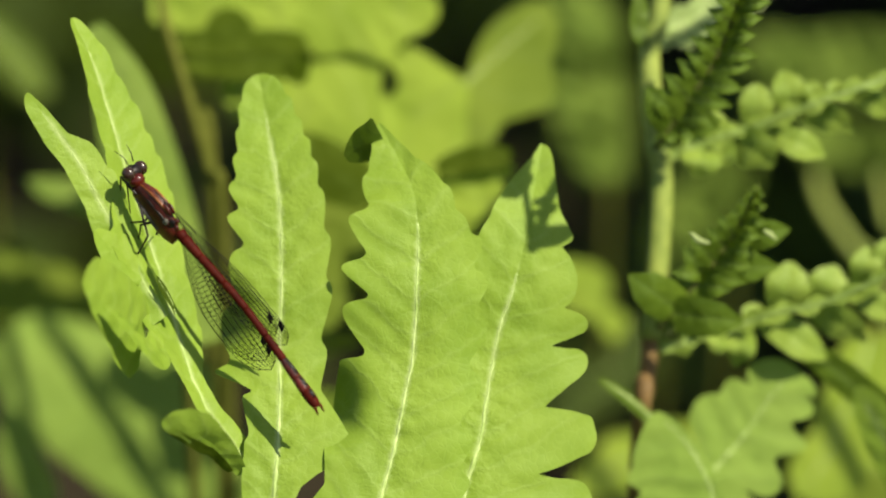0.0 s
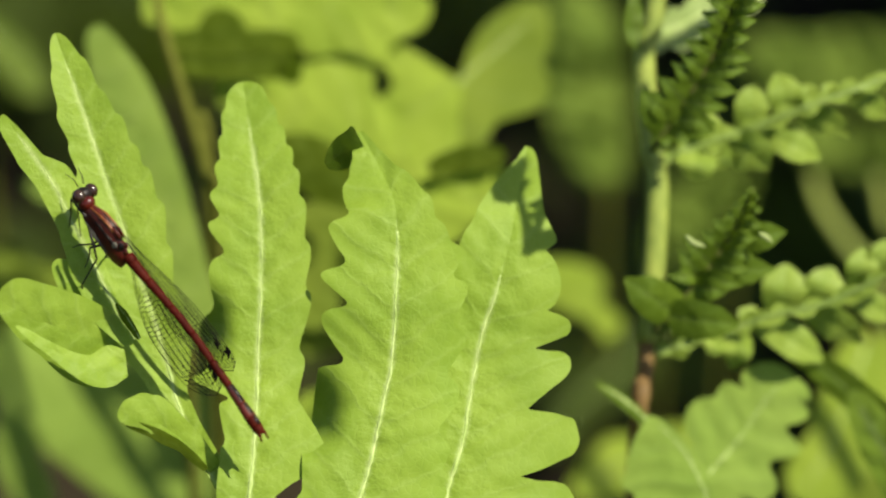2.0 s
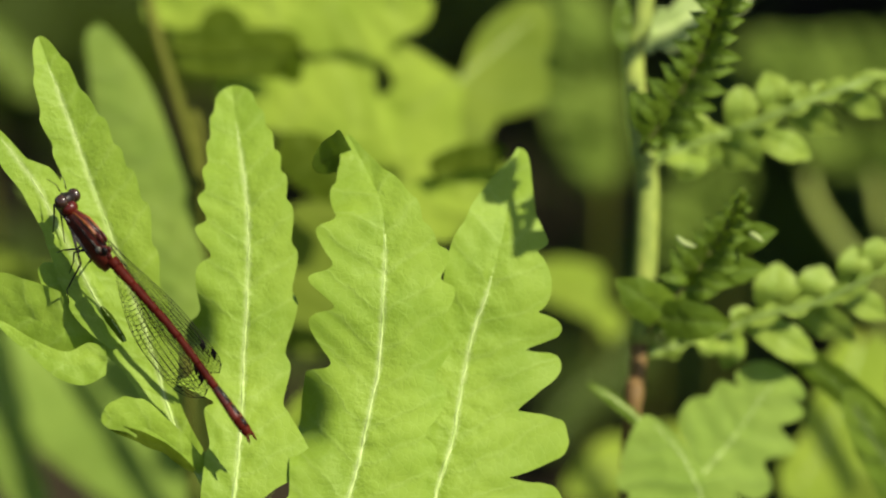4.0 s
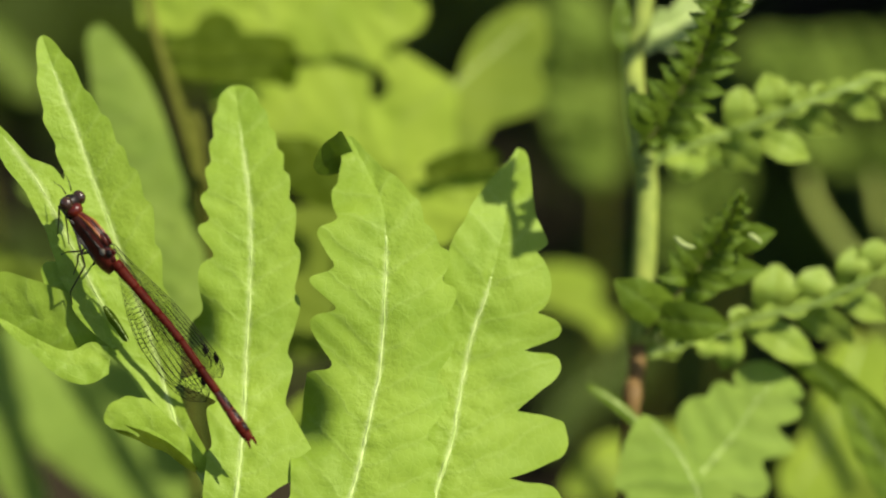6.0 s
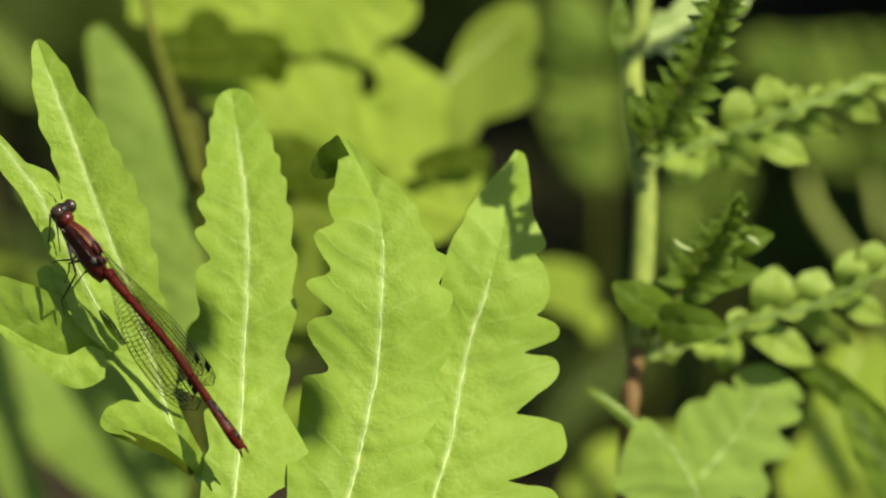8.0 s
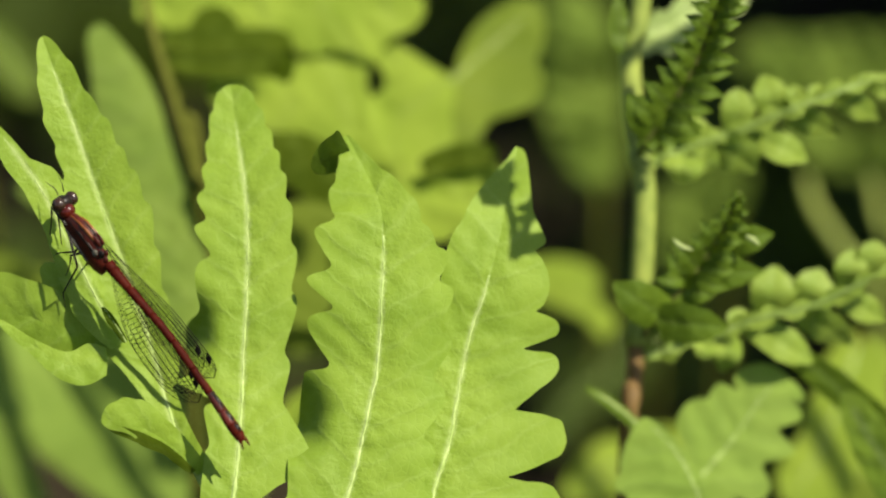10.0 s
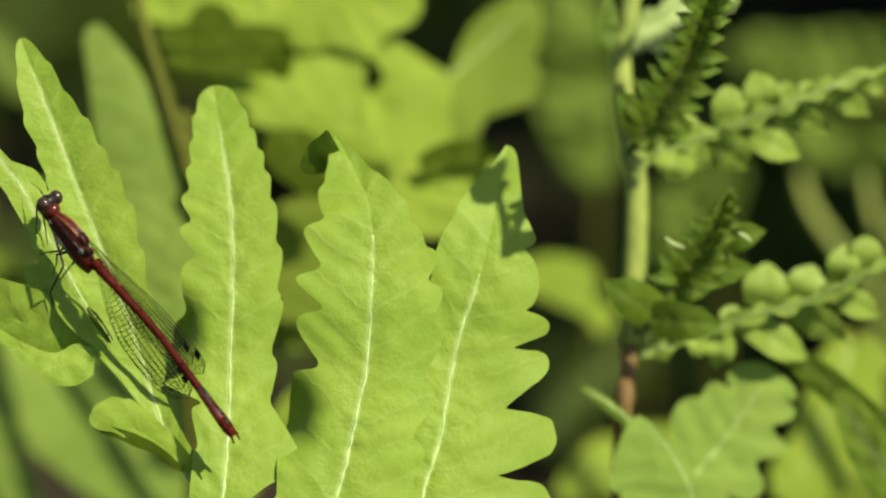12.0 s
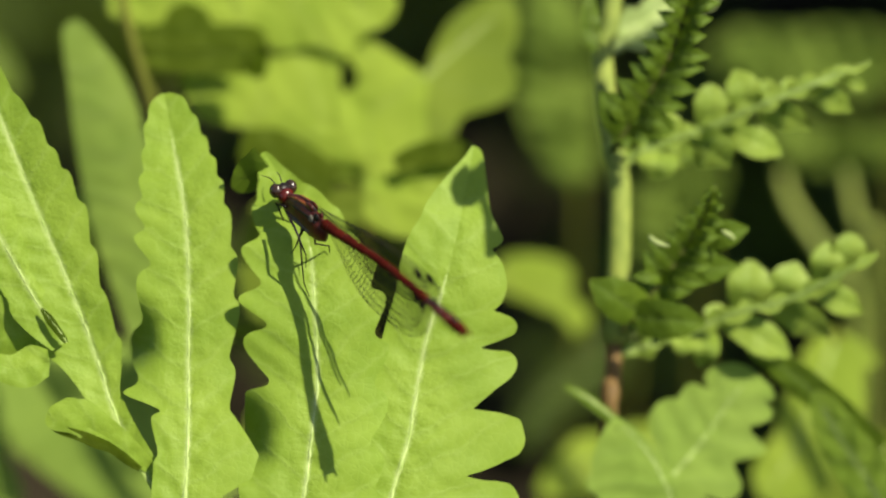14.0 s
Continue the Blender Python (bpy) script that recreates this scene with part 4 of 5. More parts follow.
def build_overhang():
    f = thing("small_fern", "small toothed fern leaf arching over the frond", "fern")
    base = OVER["rib"][0]
    lobed_pinna(f, YOUNG, OVER, "green toothed leaf tip", OVER_LOBES, YOUNG, 0.45, True)
    bm = bmesh.new()
    foot = to_ground((120, 30, 30))
    tube(bm, [(Vector(q) - Vector(base)) * MM for q in glide([base, (base[0] + 8, base[1] + 14, base[2]), (75, 78, 36), (110, 70, 32), tuple(foot)], 40)], list(np.linspace(0.5, 1.3, 40) * MM), 8)
    part("stalk", bm, STEM, f, "arching green stalk", Vector(base) * MM)
    return f


frond, pinnae = build_frond()
young_fern = build_young_fern()
build_overhang()
low_leaf = build_lobed_leaf([Q, Q2], "light green lobed fern leaf growing low by a stem", [SMOOTH, SMOOTH], ripple=0.26)
# one leaf in two greens: the dark blade stands for its shaded part
shade_blade = build_lobed_leaf([R, R2], "smooth pointed leaf, its shaded part drawn as a dark green blade", [DEEP, FERN], name="pointed_leaf", rib=0.2, rib_mat=DEEP, roll=-28)
# shaded and folded blades of the clump get the olive copies
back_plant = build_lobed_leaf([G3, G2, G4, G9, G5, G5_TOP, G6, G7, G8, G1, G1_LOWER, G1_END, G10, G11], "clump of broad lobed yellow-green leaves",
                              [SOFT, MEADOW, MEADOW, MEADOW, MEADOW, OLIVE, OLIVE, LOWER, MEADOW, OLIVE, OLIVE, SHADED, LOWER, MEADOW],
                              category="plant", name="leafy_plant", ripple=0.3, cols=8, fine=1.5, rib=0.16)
long_leaf = build_lobed_leaf([K], "long smooth grey-green leaf", [GREYISH], name="long_leaf", cols=6, rib=0)
build_lobed_leaf([L1], "dull green leaf in the shade", [HALF], cols=5)
build_lobed_leaf([L2], "narrow green leaf in the shade", [GREYISH], name="narrow_leaf", cols=5, rib=0)
build_lobed_leaf([L_TOP], "lobed yellow-green leaf low among the plants", [LOWER], cols=6, rib=0, ripple=0.5)
build_lobed_leaf([L3], "broad grey-green leaf close to the ground", [SMOOTH], ripple=0.4, cols=8, rib=0)
build_lobed_leaf([L4], "bright green pointed leaf low in the shade", [GREYISH], name="pointed_leaf", cols=5, rib=0)
build_lobed_leaf([L5], "dull green lobed leaf near the soil", [LOWER], cols=6, rib=0, ripple=0.6)
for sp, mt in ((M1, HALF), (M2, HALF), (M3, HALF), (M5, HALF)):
    build_lobed_leaf([sp], "broad blade with half shade put into its dull green", [mt], name="broad_blade", cols=8, ripple=3.0, rib=0)
for run, mt, wide in ((STALK_A, DRY, 0.6), (STALK_B, DRY, 0.7), (STALK_C, STEM, 0.8), (STALK_D, STEM, 0.7)):
    st = thing("bare_stalk", "thin leafless stalk among the shaded plants", "stalk")
    bm = bmesh.new()
    foot = to_ground(run[-1], (0, 8))
    pts = glide([*run, tuple((2 * Vector(run[-1]) + foot) / 3), tuple(foot)], 36)
    tube(bm, [(Vector(p) - Vector(run[0])) * MM for p in pts], list(np.linspace(wide, wide * 1.6, 36) * MM), 8)
    part("stalk", bm, mt, st, "", Vector(run[0]) * MM)
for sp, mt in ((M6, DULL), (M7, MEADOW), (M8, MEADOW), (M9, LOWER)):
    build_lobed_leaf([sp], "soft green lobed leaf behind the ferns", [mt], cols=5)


def build_thicket():
    """The plants around the clearing as one mass of bent leaves: low behind the ferns; the taller ones to the side are
    out of view, added to shade the ground.
    """
    rnd = random.Random(5)
    bm = bmesh.new()
    uvl = bm.loops.layers.uv.new("leaf")

    def one(x, y, z, size):
        yaw, tilt, bend = rnd.uniform(0, 6.3), rnd.uniform(0.2, 1.1), rnd.uniform(0.2, 0.9)
        m = Matrix.Translation((x, y, z)) @ Matrix.Rotation(yaw, 4, "Z") @ Matrix.Rotation(-tilt, 4, "Y") @ Matrix.Rotation(rnd.uniform(-0.6, 0.6), 4, "X")
        wide = size * rnd.uniform(0.16, 0.32)
        rows = []
        for i in range(7):
            u = i / 6
            hw = wide * (math.sin(math.pi * min(u * 0.94 + 0.06, 1)) ** 0.7) + 0.0004
            zz = -bend * size * u * u * 0.4
            rows.append([(bm.verts.new(m @ Vector((u * size, k * hw, zz + abs(k) * hw * 0.25))), (u * size * 100, k * hw * 100)) for k in (-1, 0, 1)])
        for a, c in zip(rows, rows[1:]):
            for k in range(2):
                quad = (a[k], c[k], c[k + 1], a[k + 1])
                f = bm.faces.new([v[0] for v in quad])
                for lp, v in zip(f.loops, quad):
                    lp[uvl].uv = v[1]

    # unseen tall growth, added between the sun and the ground behind the ferns
    for _ in range(1500):
        x, y = rnd.uniform(0.17, 0.75), rnd.uniform(0.18, 1.0)
        one(x, y, rnd.uniform(0.03, 0.46), rnd.uniform(0.04, 0.09))
    for _ in range(900):
        x, y = rnd.uniform(-0.7, 0.5), rnd.uniform(0.30, 1.3)
        one(x, y, rnd.uniform(0.0, 0.03 + 0.05 * max(0, y - 0.5)), rnd.uniform(0.03, 0.07))
    for _ in range(700):
        x, y = rnd.uniform(-0.8, 0.8), rnd.uniform(0.95, 1.7)
        one(x, y, rnd.uniform(0.0, 0.4), rnd.uniform(0.05, 0.10))
    # lower growth that thins out on all sides
    for _ in range(3200):
        a, r = rnd.uniform(0, 2 * math.pi), 0.75 + 2.6 * rnd.random() ** 1.6
        x, y = r * math.cos(a), 0.35 + r * math.sin(a)
        if noise.noise(Vector((x * 1.3, y * 1.3, 4))) > 0.35 * r - 0.75:
            one(x, y, rnd.uniform(0.0, 0.10), rnd.uniform(0.05, 0.13))
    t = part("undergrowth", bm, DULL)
    tagged(t, "dense undergrowth, deep shade put into its dull green", "undergrowth", kind="stuff")


build_thicket()


# ---------- the damselfly ----------
def build_wing(fly, name, root, length, ahead, behind):
    """A clear narrow wing along -x from its root, with its net of veins and dark mark; ahead and behind: how far it reaches to its straight front edge and its bowed rear edge."""
    n = 30

    def swell(u, at):
        rise = min(max(u - 0.03, 0.0) / at, 1.0)
        return 0.06 + 0.94 * (rise * rise * (3 - 2 * rise)) ** 0.8

    def tip(u):
        return 1.0 if u < 0.84 else math.sqrt(max(0.0, 1 - ((u - 0.84) / 0.16) ** 2))

    def front(u):
        return -ahead * swell(u, 0.62) * tip(u) ** 0.8

    def rear(u):
        return behind * swell(u, 0.60) * tip(u) * (1.0 if u < 0.62 else 1 - 0.35 * ((u - 0.62) / 0.38) ** 1.5)

    bm = bmesh.new()
    rows = []
    for i in range(n + 1):
        u = i / n
        rows.append([bm.verts.new((-u * length, front(u) + (rear(u) - front(u)) * j / 6, 0.10 * MM * (j % 2))) for j in range(7)])
    for a, b in zip(rows, rows[1:]):
        for j in range(6):
            bm.faces.new((a[j], b[j], b[j + 1], a[j + 1]))
    w = part(name, bm, WING, fly, "clear wing with a dark net of veins", root)
    w.visible_shadow = False
    bm = bmesh.new()
    lines = (0.0, 0.09, 0.18, 0.30, 0.43, 0.57, 0.71, 0.86, 1.0)
    for k, f in enumerate(lines):
        pts = [(-u * length, front(u) + (rear(u) - front(u)) * f, 0.06 * MM) for u in np.linspace((0.02, 0.04, 0.30, 0.08, 0.38, 0.24, 0.46, 0.34, 0.02)[k], 1.0 if f in (0.0, 1.0) else 0.975, 30)]
        tube(bm, pts, [(0.014 + min(u * 2, 1) * (0.050 if k < 2 else 0.034)) * MM for u in np.linspace(0.02, 1, 30)], 4)
    for i in range(3, 32):
        u = 0.10 + i * 0.0283
        for a, b in zip(lines, lines[1:]):
            if (i + int(a * 100)) % (3 if a < 0.15 else 1) == 0 and u < 0.985:
                uu = u + 0.010 * ((int(a * 10) % 2) - 0.5)
                tube(bm, [(-uu * length, front(uu) + (rear(uu) - front(uu)) * a, 0.06 * MM), (-uu * length, front(uu) + (rear(uu) - front(uu)) * b, 0.06 * MM)], 0.029 * MM, 3)
    part("vein_net", bm, VEIN, w, "fine black net of veins")
    bm = bmesh.new()
    mark = [Vector((-u * length, front(u) + out, 0.0001)) for u, out in ((0.862, 0.00006), (0.908, 0.00002), (0.930, 0.00075), (0.884, 0.00075))]
    low, high = [bm.verts.new(p - Vector((0, 0, 0.00006))) for p in mark], [bm.verts.new(p + Vector((0, 0, 0.00006))) for p in mark]
    bm.faces.new(low[::-1])
    bm.faces.new(high)
    for k in range(4):
        bm.faces.new((low[k], low[(k + 1) % 4], high[(k + 1) % 4], high[k]))
    part("wing_mark", bm, VEIN, w, "small black wing mark", smooth=False)
    return w


# how the fly sits on the blade: the way that it faces and the way that its back faces, in the stand's space
FACING, BACK = Vector((-0.594, 0.798, -0.100)).normalized(), Vector((0.57, 0.40, 0.71))
BACK = (BACK - FACING * BACK.dot(FACING)).normalized()
SIT = Matrix((FACING, BACK.cross(FACING), BACK)).transposed()


def own(x, y, z):
    """A place beside the sitting fly (mm, along the stand's axes) in the fly's own space."""
    return SIT.transposed() @ Vector((x, y, z))


def folded(way, face):
    """The turn of a folded wing that runs along way and whose flat side looks along face, both along the stand's axes."""
    x = -Vector(way).normalized()
    z = Vector(face)
    z = (z - x * z.dot(x)).normalized()
    return SIT.transposed() @ Matrix((x, z.cross(x), z)).transposed()


def build_damselfly():
    f = thing("damselfly", "red damselfly with black legs and clear folded wings", "damselfly")
    bm = bmesh.new()
    ball(bm, (5.8 * MM, 0, 0.1 * MM), (0.80 * MM, 1.15 * MM, 0.85 * MM))
    ball(bm, (6.3 * MM, 0, -0.25 * MM), (0.52 * MM, 0.65 * MM, 0.65 * MM))
    head = part("head", bm, BLACK, f, "blackish red head")
    for s in (1, -1):
        bm = bmesh.new()
        ball(bm, (5.8 * MM, s * 1.12 * MM, 0.2 * MM), (0.86 * MM, 0.76 * MM, 0.92 * MM))
        part("eye", bm, EYE, head, "dark brown bulging eye")
        bm = bmesh.new()
        tube(bm, [(6.8 * MM, s * 0.5 * MM, 0.5 * MM), (7.6 * MM, s * 0.7 * MM, 0.9 * MM), (8.8 * MM, s * 1.1 * MM, 0.7 * MM)], [0.09 * MM, 0.06 * MM, 0.03 * MM], 5)
        part("antenna", bm, BLACK, head)
    bm = bmesh.new()
    ball(bm, (4.7 * MM, 0, -0.55 * MM), (0.85 * MM, 1.0 * MM, 1.05 * MM))
    part("neck_shield", bm, NECK, f, "glossy red neck shield")
    bm = bmesh.new()
    tube(bm, [(x * MM, 0, z * MM) for x, z in ((4.6, 0), (4.0, 0.1), (2.6, 0.25), (0.8, 0.3), (-1.0, 0.1), (-2.4, -0.1), (-3.4, -0.1))],
         [0.5 * MM, 0.95 * MM, 1.28 * MM, 1.42 * MM, 1.30 * MM, 0.95 * MM, 0.6 * MM], 16)
    thorax = part("thorax", bm, WINE, f, "dark wine-red thorax")
    thorax.scale, thorax.location = (1.0, 0.62, 1.38), (0, 0, -1.25 * MM)
    head.scale, head.location = (1.0, 0.92, 0.95), Vector((0.25, 0, -0.65)) * MM + own(0.5, 0, 0) * MM
    for s in (1, -1):
        bm = bmesh.new()
        tube(bm, [(4.0 * MM, s * 0.55 * MM, 0.85 * MM), (2.4 * MM, s * 0.72 * MM, 1.32 * MM), (0.6 * MM, s * 0.72 * MM, 1.52 * MM), (-0.8 * MM, s * 0.5 * MM, 1.32 * MM)],
             [0.12 * MM, 0.30 * MM, 0.28 * MM, 0.12 * MM], 8, 0.5)
        part("shoulder_stripe", bm, YELLOW, thorax, "orange shoulder stripe")
        bm = bmesh.new()
        tube(bm, [(3.2 * MM, s * 1.02 * MM, -0.4 * MM), (1.4 * MM, s * 1.30 * MM, -0.35 * MM), (-1.2 * MM, s * 1.10 * MM, -0.5 * MM)], [0.2 * MM, 0.42 * MM, 0.2 * MM], 8, 0.5)
        part("side_stripe", bm, GREYHAIR, thorax, "pale grey side stripe")
        bm = bmesh.new()
        tube(bm, [(3.6 * MM, s * 0.92 * MM, 0.45 * MM), (1.6 * MM, s * 1.18 * MM, 0.75 * MM), (-0.6 * MM, s * 1.10 * MM, 0.8 * MM), (-1.9 * MM, s * 0.8 * MM, 0.6 * MM)],
             [0.12 * MM, 0.26 * MM, 0.26 * MM, 0.12 * MM], 8, 0.6)
        part("shoulder_band", bm, BLACK, thorax, "black shoulder band")
    bm = bmesh.new()
    tube(bm, [(4.1 * MM, 0, 0.92 * MM), (2.4 * MM, 0, 1.46 * MM), (0.6 * MM, 0, 1.66 * MM), (-1.2 * MM, 0, 1.36 * MM)], [0.1 * MM, 0.22 * MM, 0.26 * MM, 0.3 * MM], 8, 0.5)
    part("back_ridge", bm, BLACK, thorax, "black ridge along the back")
    for s in (1, -1):
        bm = bmesh.new()
        ball(bm, (-0.2 * MM, s * 0.5 * MM, 1.5 * MM), (0.9 * MM, 0.35 * MM, 0.35 * MM), 10, 6)
        part("wing_base", bm, WINE, thorax, "red knob at the wing roots")
    for x, y, z, r, mt in ((-1.7, 0.45, 1.0, 0.42, BLACK), (-1.8, -0.45, 1.0, 0.42, WINE), (-2.4, 0.0, 0.75, 0.45, WINE), (-1.1, 0.95, 0.75, 0.36, GREYHAIR), (3.4, 0.0, 0.85, 0.42, WINE)):
        bm = bmesh.new()
        ball(bm, (x * MM, y * MM, z * MM), (r * 1.2 * MM, r * MM, r * MM), 10, 7)
        part("back_plate", bm, mt, thorax, "small shell plate between the wing roots")
    # ten ringed segments of the abdomen
    ends = (-2.9, -3.9, -6.5, -10.2, -13.9, -17.7, -21.0, -23.5, -25.3, -26.6, -27.6)
    rad = (0.70, 0.68, 0.54, 0.48, 0.46, 0.46, 0.50, 0.60, 0.70, 0.68, 0.48)
    aside = own(1.1, 0, 0)

    def spine(x, up):
        u = min(max((-x - 2.0) / 13.0, 0.0), 1.0)
        return Vector((x, 0, up)) * MM + aside * (u * u * (3 - 2 * u)) * MM

    for i in range(10):
        a, b = ends[i], ends[i + 1]
        bm = bmesh.new()
        z0, z1 = (-0.0009 * (a + 2.9) ** 2, -0.0009 * (b + 2.9) ** 2)
        tube(bm, [spine(a + (b - a) * t, -0.1 + z0 + (z1 - z0) * t) for t in (0, 0.05, 0.5, 0.93, 1)],
             [r * MM for r in (rad[i] * 0.92, rad[i], (rad[i] + rad[i + 1]) / 2, rad[i + 1], rad[i + 1] * 0.92)], 12)
        seg = part("abdomen_segment", bm, WINE if i in (6, 7) else RED, f, "dark wine-red ring" if i in (6, 7) else "red ring")
        if i in (6, 7, 8):
            bm = bmesh.new()
            tube(bm, [spine(a + (b - a) * t, -0.1 + z0 + rad[i] * 0.74) for t in (0.05, 0.5, 0.95)], [0.22 * MM, 0.32 * MM, 0.24 * MM], 8, 0.8)
            part("back_band", bm, BLACK, seg, "black band along the back")
    for s in (1, -1):
        bm = bmesh.new()
        tube(bm, [spine(-27.4, -0.5) + Vector((0, s * 0.4, 0)) * MM, spine(-28.4, -0.8) + Vector((0, s * 0.55, 0)) * MM], [0.22 * MM, 0.08 * MM], 6)
        part("clasper", bm, RED, f)
    # three pairs of legs with bristles: hip, knee, heel and toe, beside the sitting fly
    for hip, knee, heel, toe in (((-4.2, 2.2, -0.2), (-6.1, 4.0, -2.2), (-6.4, 2.4, -4.4), (-6.6, 0.8, -4.8)), ((-3.8, 1.8, -0.6), (-5.5, 3.6, -2.6), (-5.5, 1.8, -4.6), (-5.3, -0.3, -5.0)),
                                 ((-3.9, 1.3, 0.2), (-2.95, -2.8, -0.4), (-5.1, -5.8, -4.8), (-4.9, -7.5, -5.4)), ((-2.5, -0.9, -0.8), (-3.9, -1.5, -2.2), (-4.3, -2.6, -4.6), (-4.8, -3.8, -5.2)),
                                 ((-2.6, 0.2, -0.9), (-3.4, -1.1, -2.0), (-5.4, -1.2, -4.4), (-6.2, -1.5, -4.9)), ((-1.4, -1.4, -1.2), (-2.2, -2.6, -2.8), (-1.9, -1.6, -6.0), (-2.2, -2.2, -6.6))):
        hip, knee, heel, toe = own(hip[0] + 1.1, hip[1] - 0.3, hip[2] - 0.2), own(*knee) + aside, own(*heel) + aside, own(*toe) + aside
        bm = bmesh.new()
        tube(bm, [p * MM for p in (hip, hip.lerp(knee, 0.5), knee, knee.lerp(heel, 0.5), heel, toe)],
             [0.19 * MM, 0.17 * MM, 0.13 * MM, 0.11 * MM, 0.08 * MM, 0.05 * MM], 6)
        for q in range(6):
            p = knee.lerp(heel, 0.10 + 0.15 * q)
            tube(bm, [p * MM, (p + own(0.35, -0.35, 0.1)) * MM], [0.025 * MM, 0.010 * MM], 3)
        part("leg", bm, BLACK, f, "thin black bristly leg")
    wings = []
    for nm, length, ahead, behind, way, x, side in (("fore_wing", 20.2, 1.70, 3.0, (0.625, -0.780, -0.09), 1.05, -1), ("hind_wing", 18.6, 1.50, 3.1, (0.618, -0.786, -0.08), 0.95, -1),
                                                    ("fore_wing", 21.6, 1.95, 4.3, (0.505, -0.863, -0.11), 0.95, 1), ("hind_wing", 20.4, 1.85, 4.4, (0.513, -0.858, -0.10), 0.85, 1)):
        w = build_wing(f, nm, own(x, 0.35, 0.45 + 0.12 * side) * MM, length * MM, ahead * MM, behind * MM)
        wings.append((w, folded(way, (-0.46, -0.39, 0.76)), side, nm))
    return f, wings


damselfly, wings = build_damselfly()


# ---------- what moves ----------
def sway(ob, rows, turns=()):
    """Rows: seconds, shift right and up in mm, turn in the blades' plane; turns: seconds and a twist about the upright."""
    rest = ob.matrix_basis.copy()
    at = rest.translation.copy()
    out = []
    for t, x, y, r in rows:
        tw = float(np.interp(t, [a for a, b in turns], [b for a, b in turns])) if turns else 0.0
        twist = Matrix.Rotation(radians(tw), 4, Vector((-0.366, 0.925, -0.10)))
        out.append((t, Matrix.Translation(at + Vector((x, y, 0)) * MM) @ pose(0, 0, 0, 0, 0, r) @ twist))
    walk(ob, out)


def sway_thing(ob, rows):
    walk(ob, [(t, STAND @ pose(x * MM, y * MM, 0, 0, 0, r)) for t, x, y, r in rows])


def fly_pose(x, y, z, ahead, back):
    """The damselfly's pose: its place in mm, the way that it faces and the way that its back faces, in the stand's space."""
    a = Vector(ahead).normalized()
    b = Vector(back)
    b = (b - a * b.dot(a)).normalized()
    c = b.cross(a)
    m = Matrix((a, c, b)).transposed().to_4x4()
    return STAND @ Matrix.Translation(Vector((x, y, z)) * MM) @ m


def wing_rows(rest, s, hind):
    """Folded along the body at rest; spread and beating in the air between 13.15 and 13.95 s."""
    def spread(out, up):
        return Euler((radians(s * up), 0, radians(s * out))).to_quaternion()
    home = rest.to_quaternion()
    rows = [(0.0, home), (13.1, home), (13.15, home.slerp(spread(-(72 if hind else 84), 0), 0.5))]
    t, beat = 13.2, 1
    while t < 13.90:
        rows.append((t, spread(-(72 if hind else 84), 28 * beat)))
        beat = -beat
        t += 1 / 15
    rows += [(13.92, home.slerp(spread(-(72 if hind else 84), 0), 0.5)), (13.97, home), (14.0, home)]
    return [(t, q.to_matrix().to_4x4()) for t, q in rows]


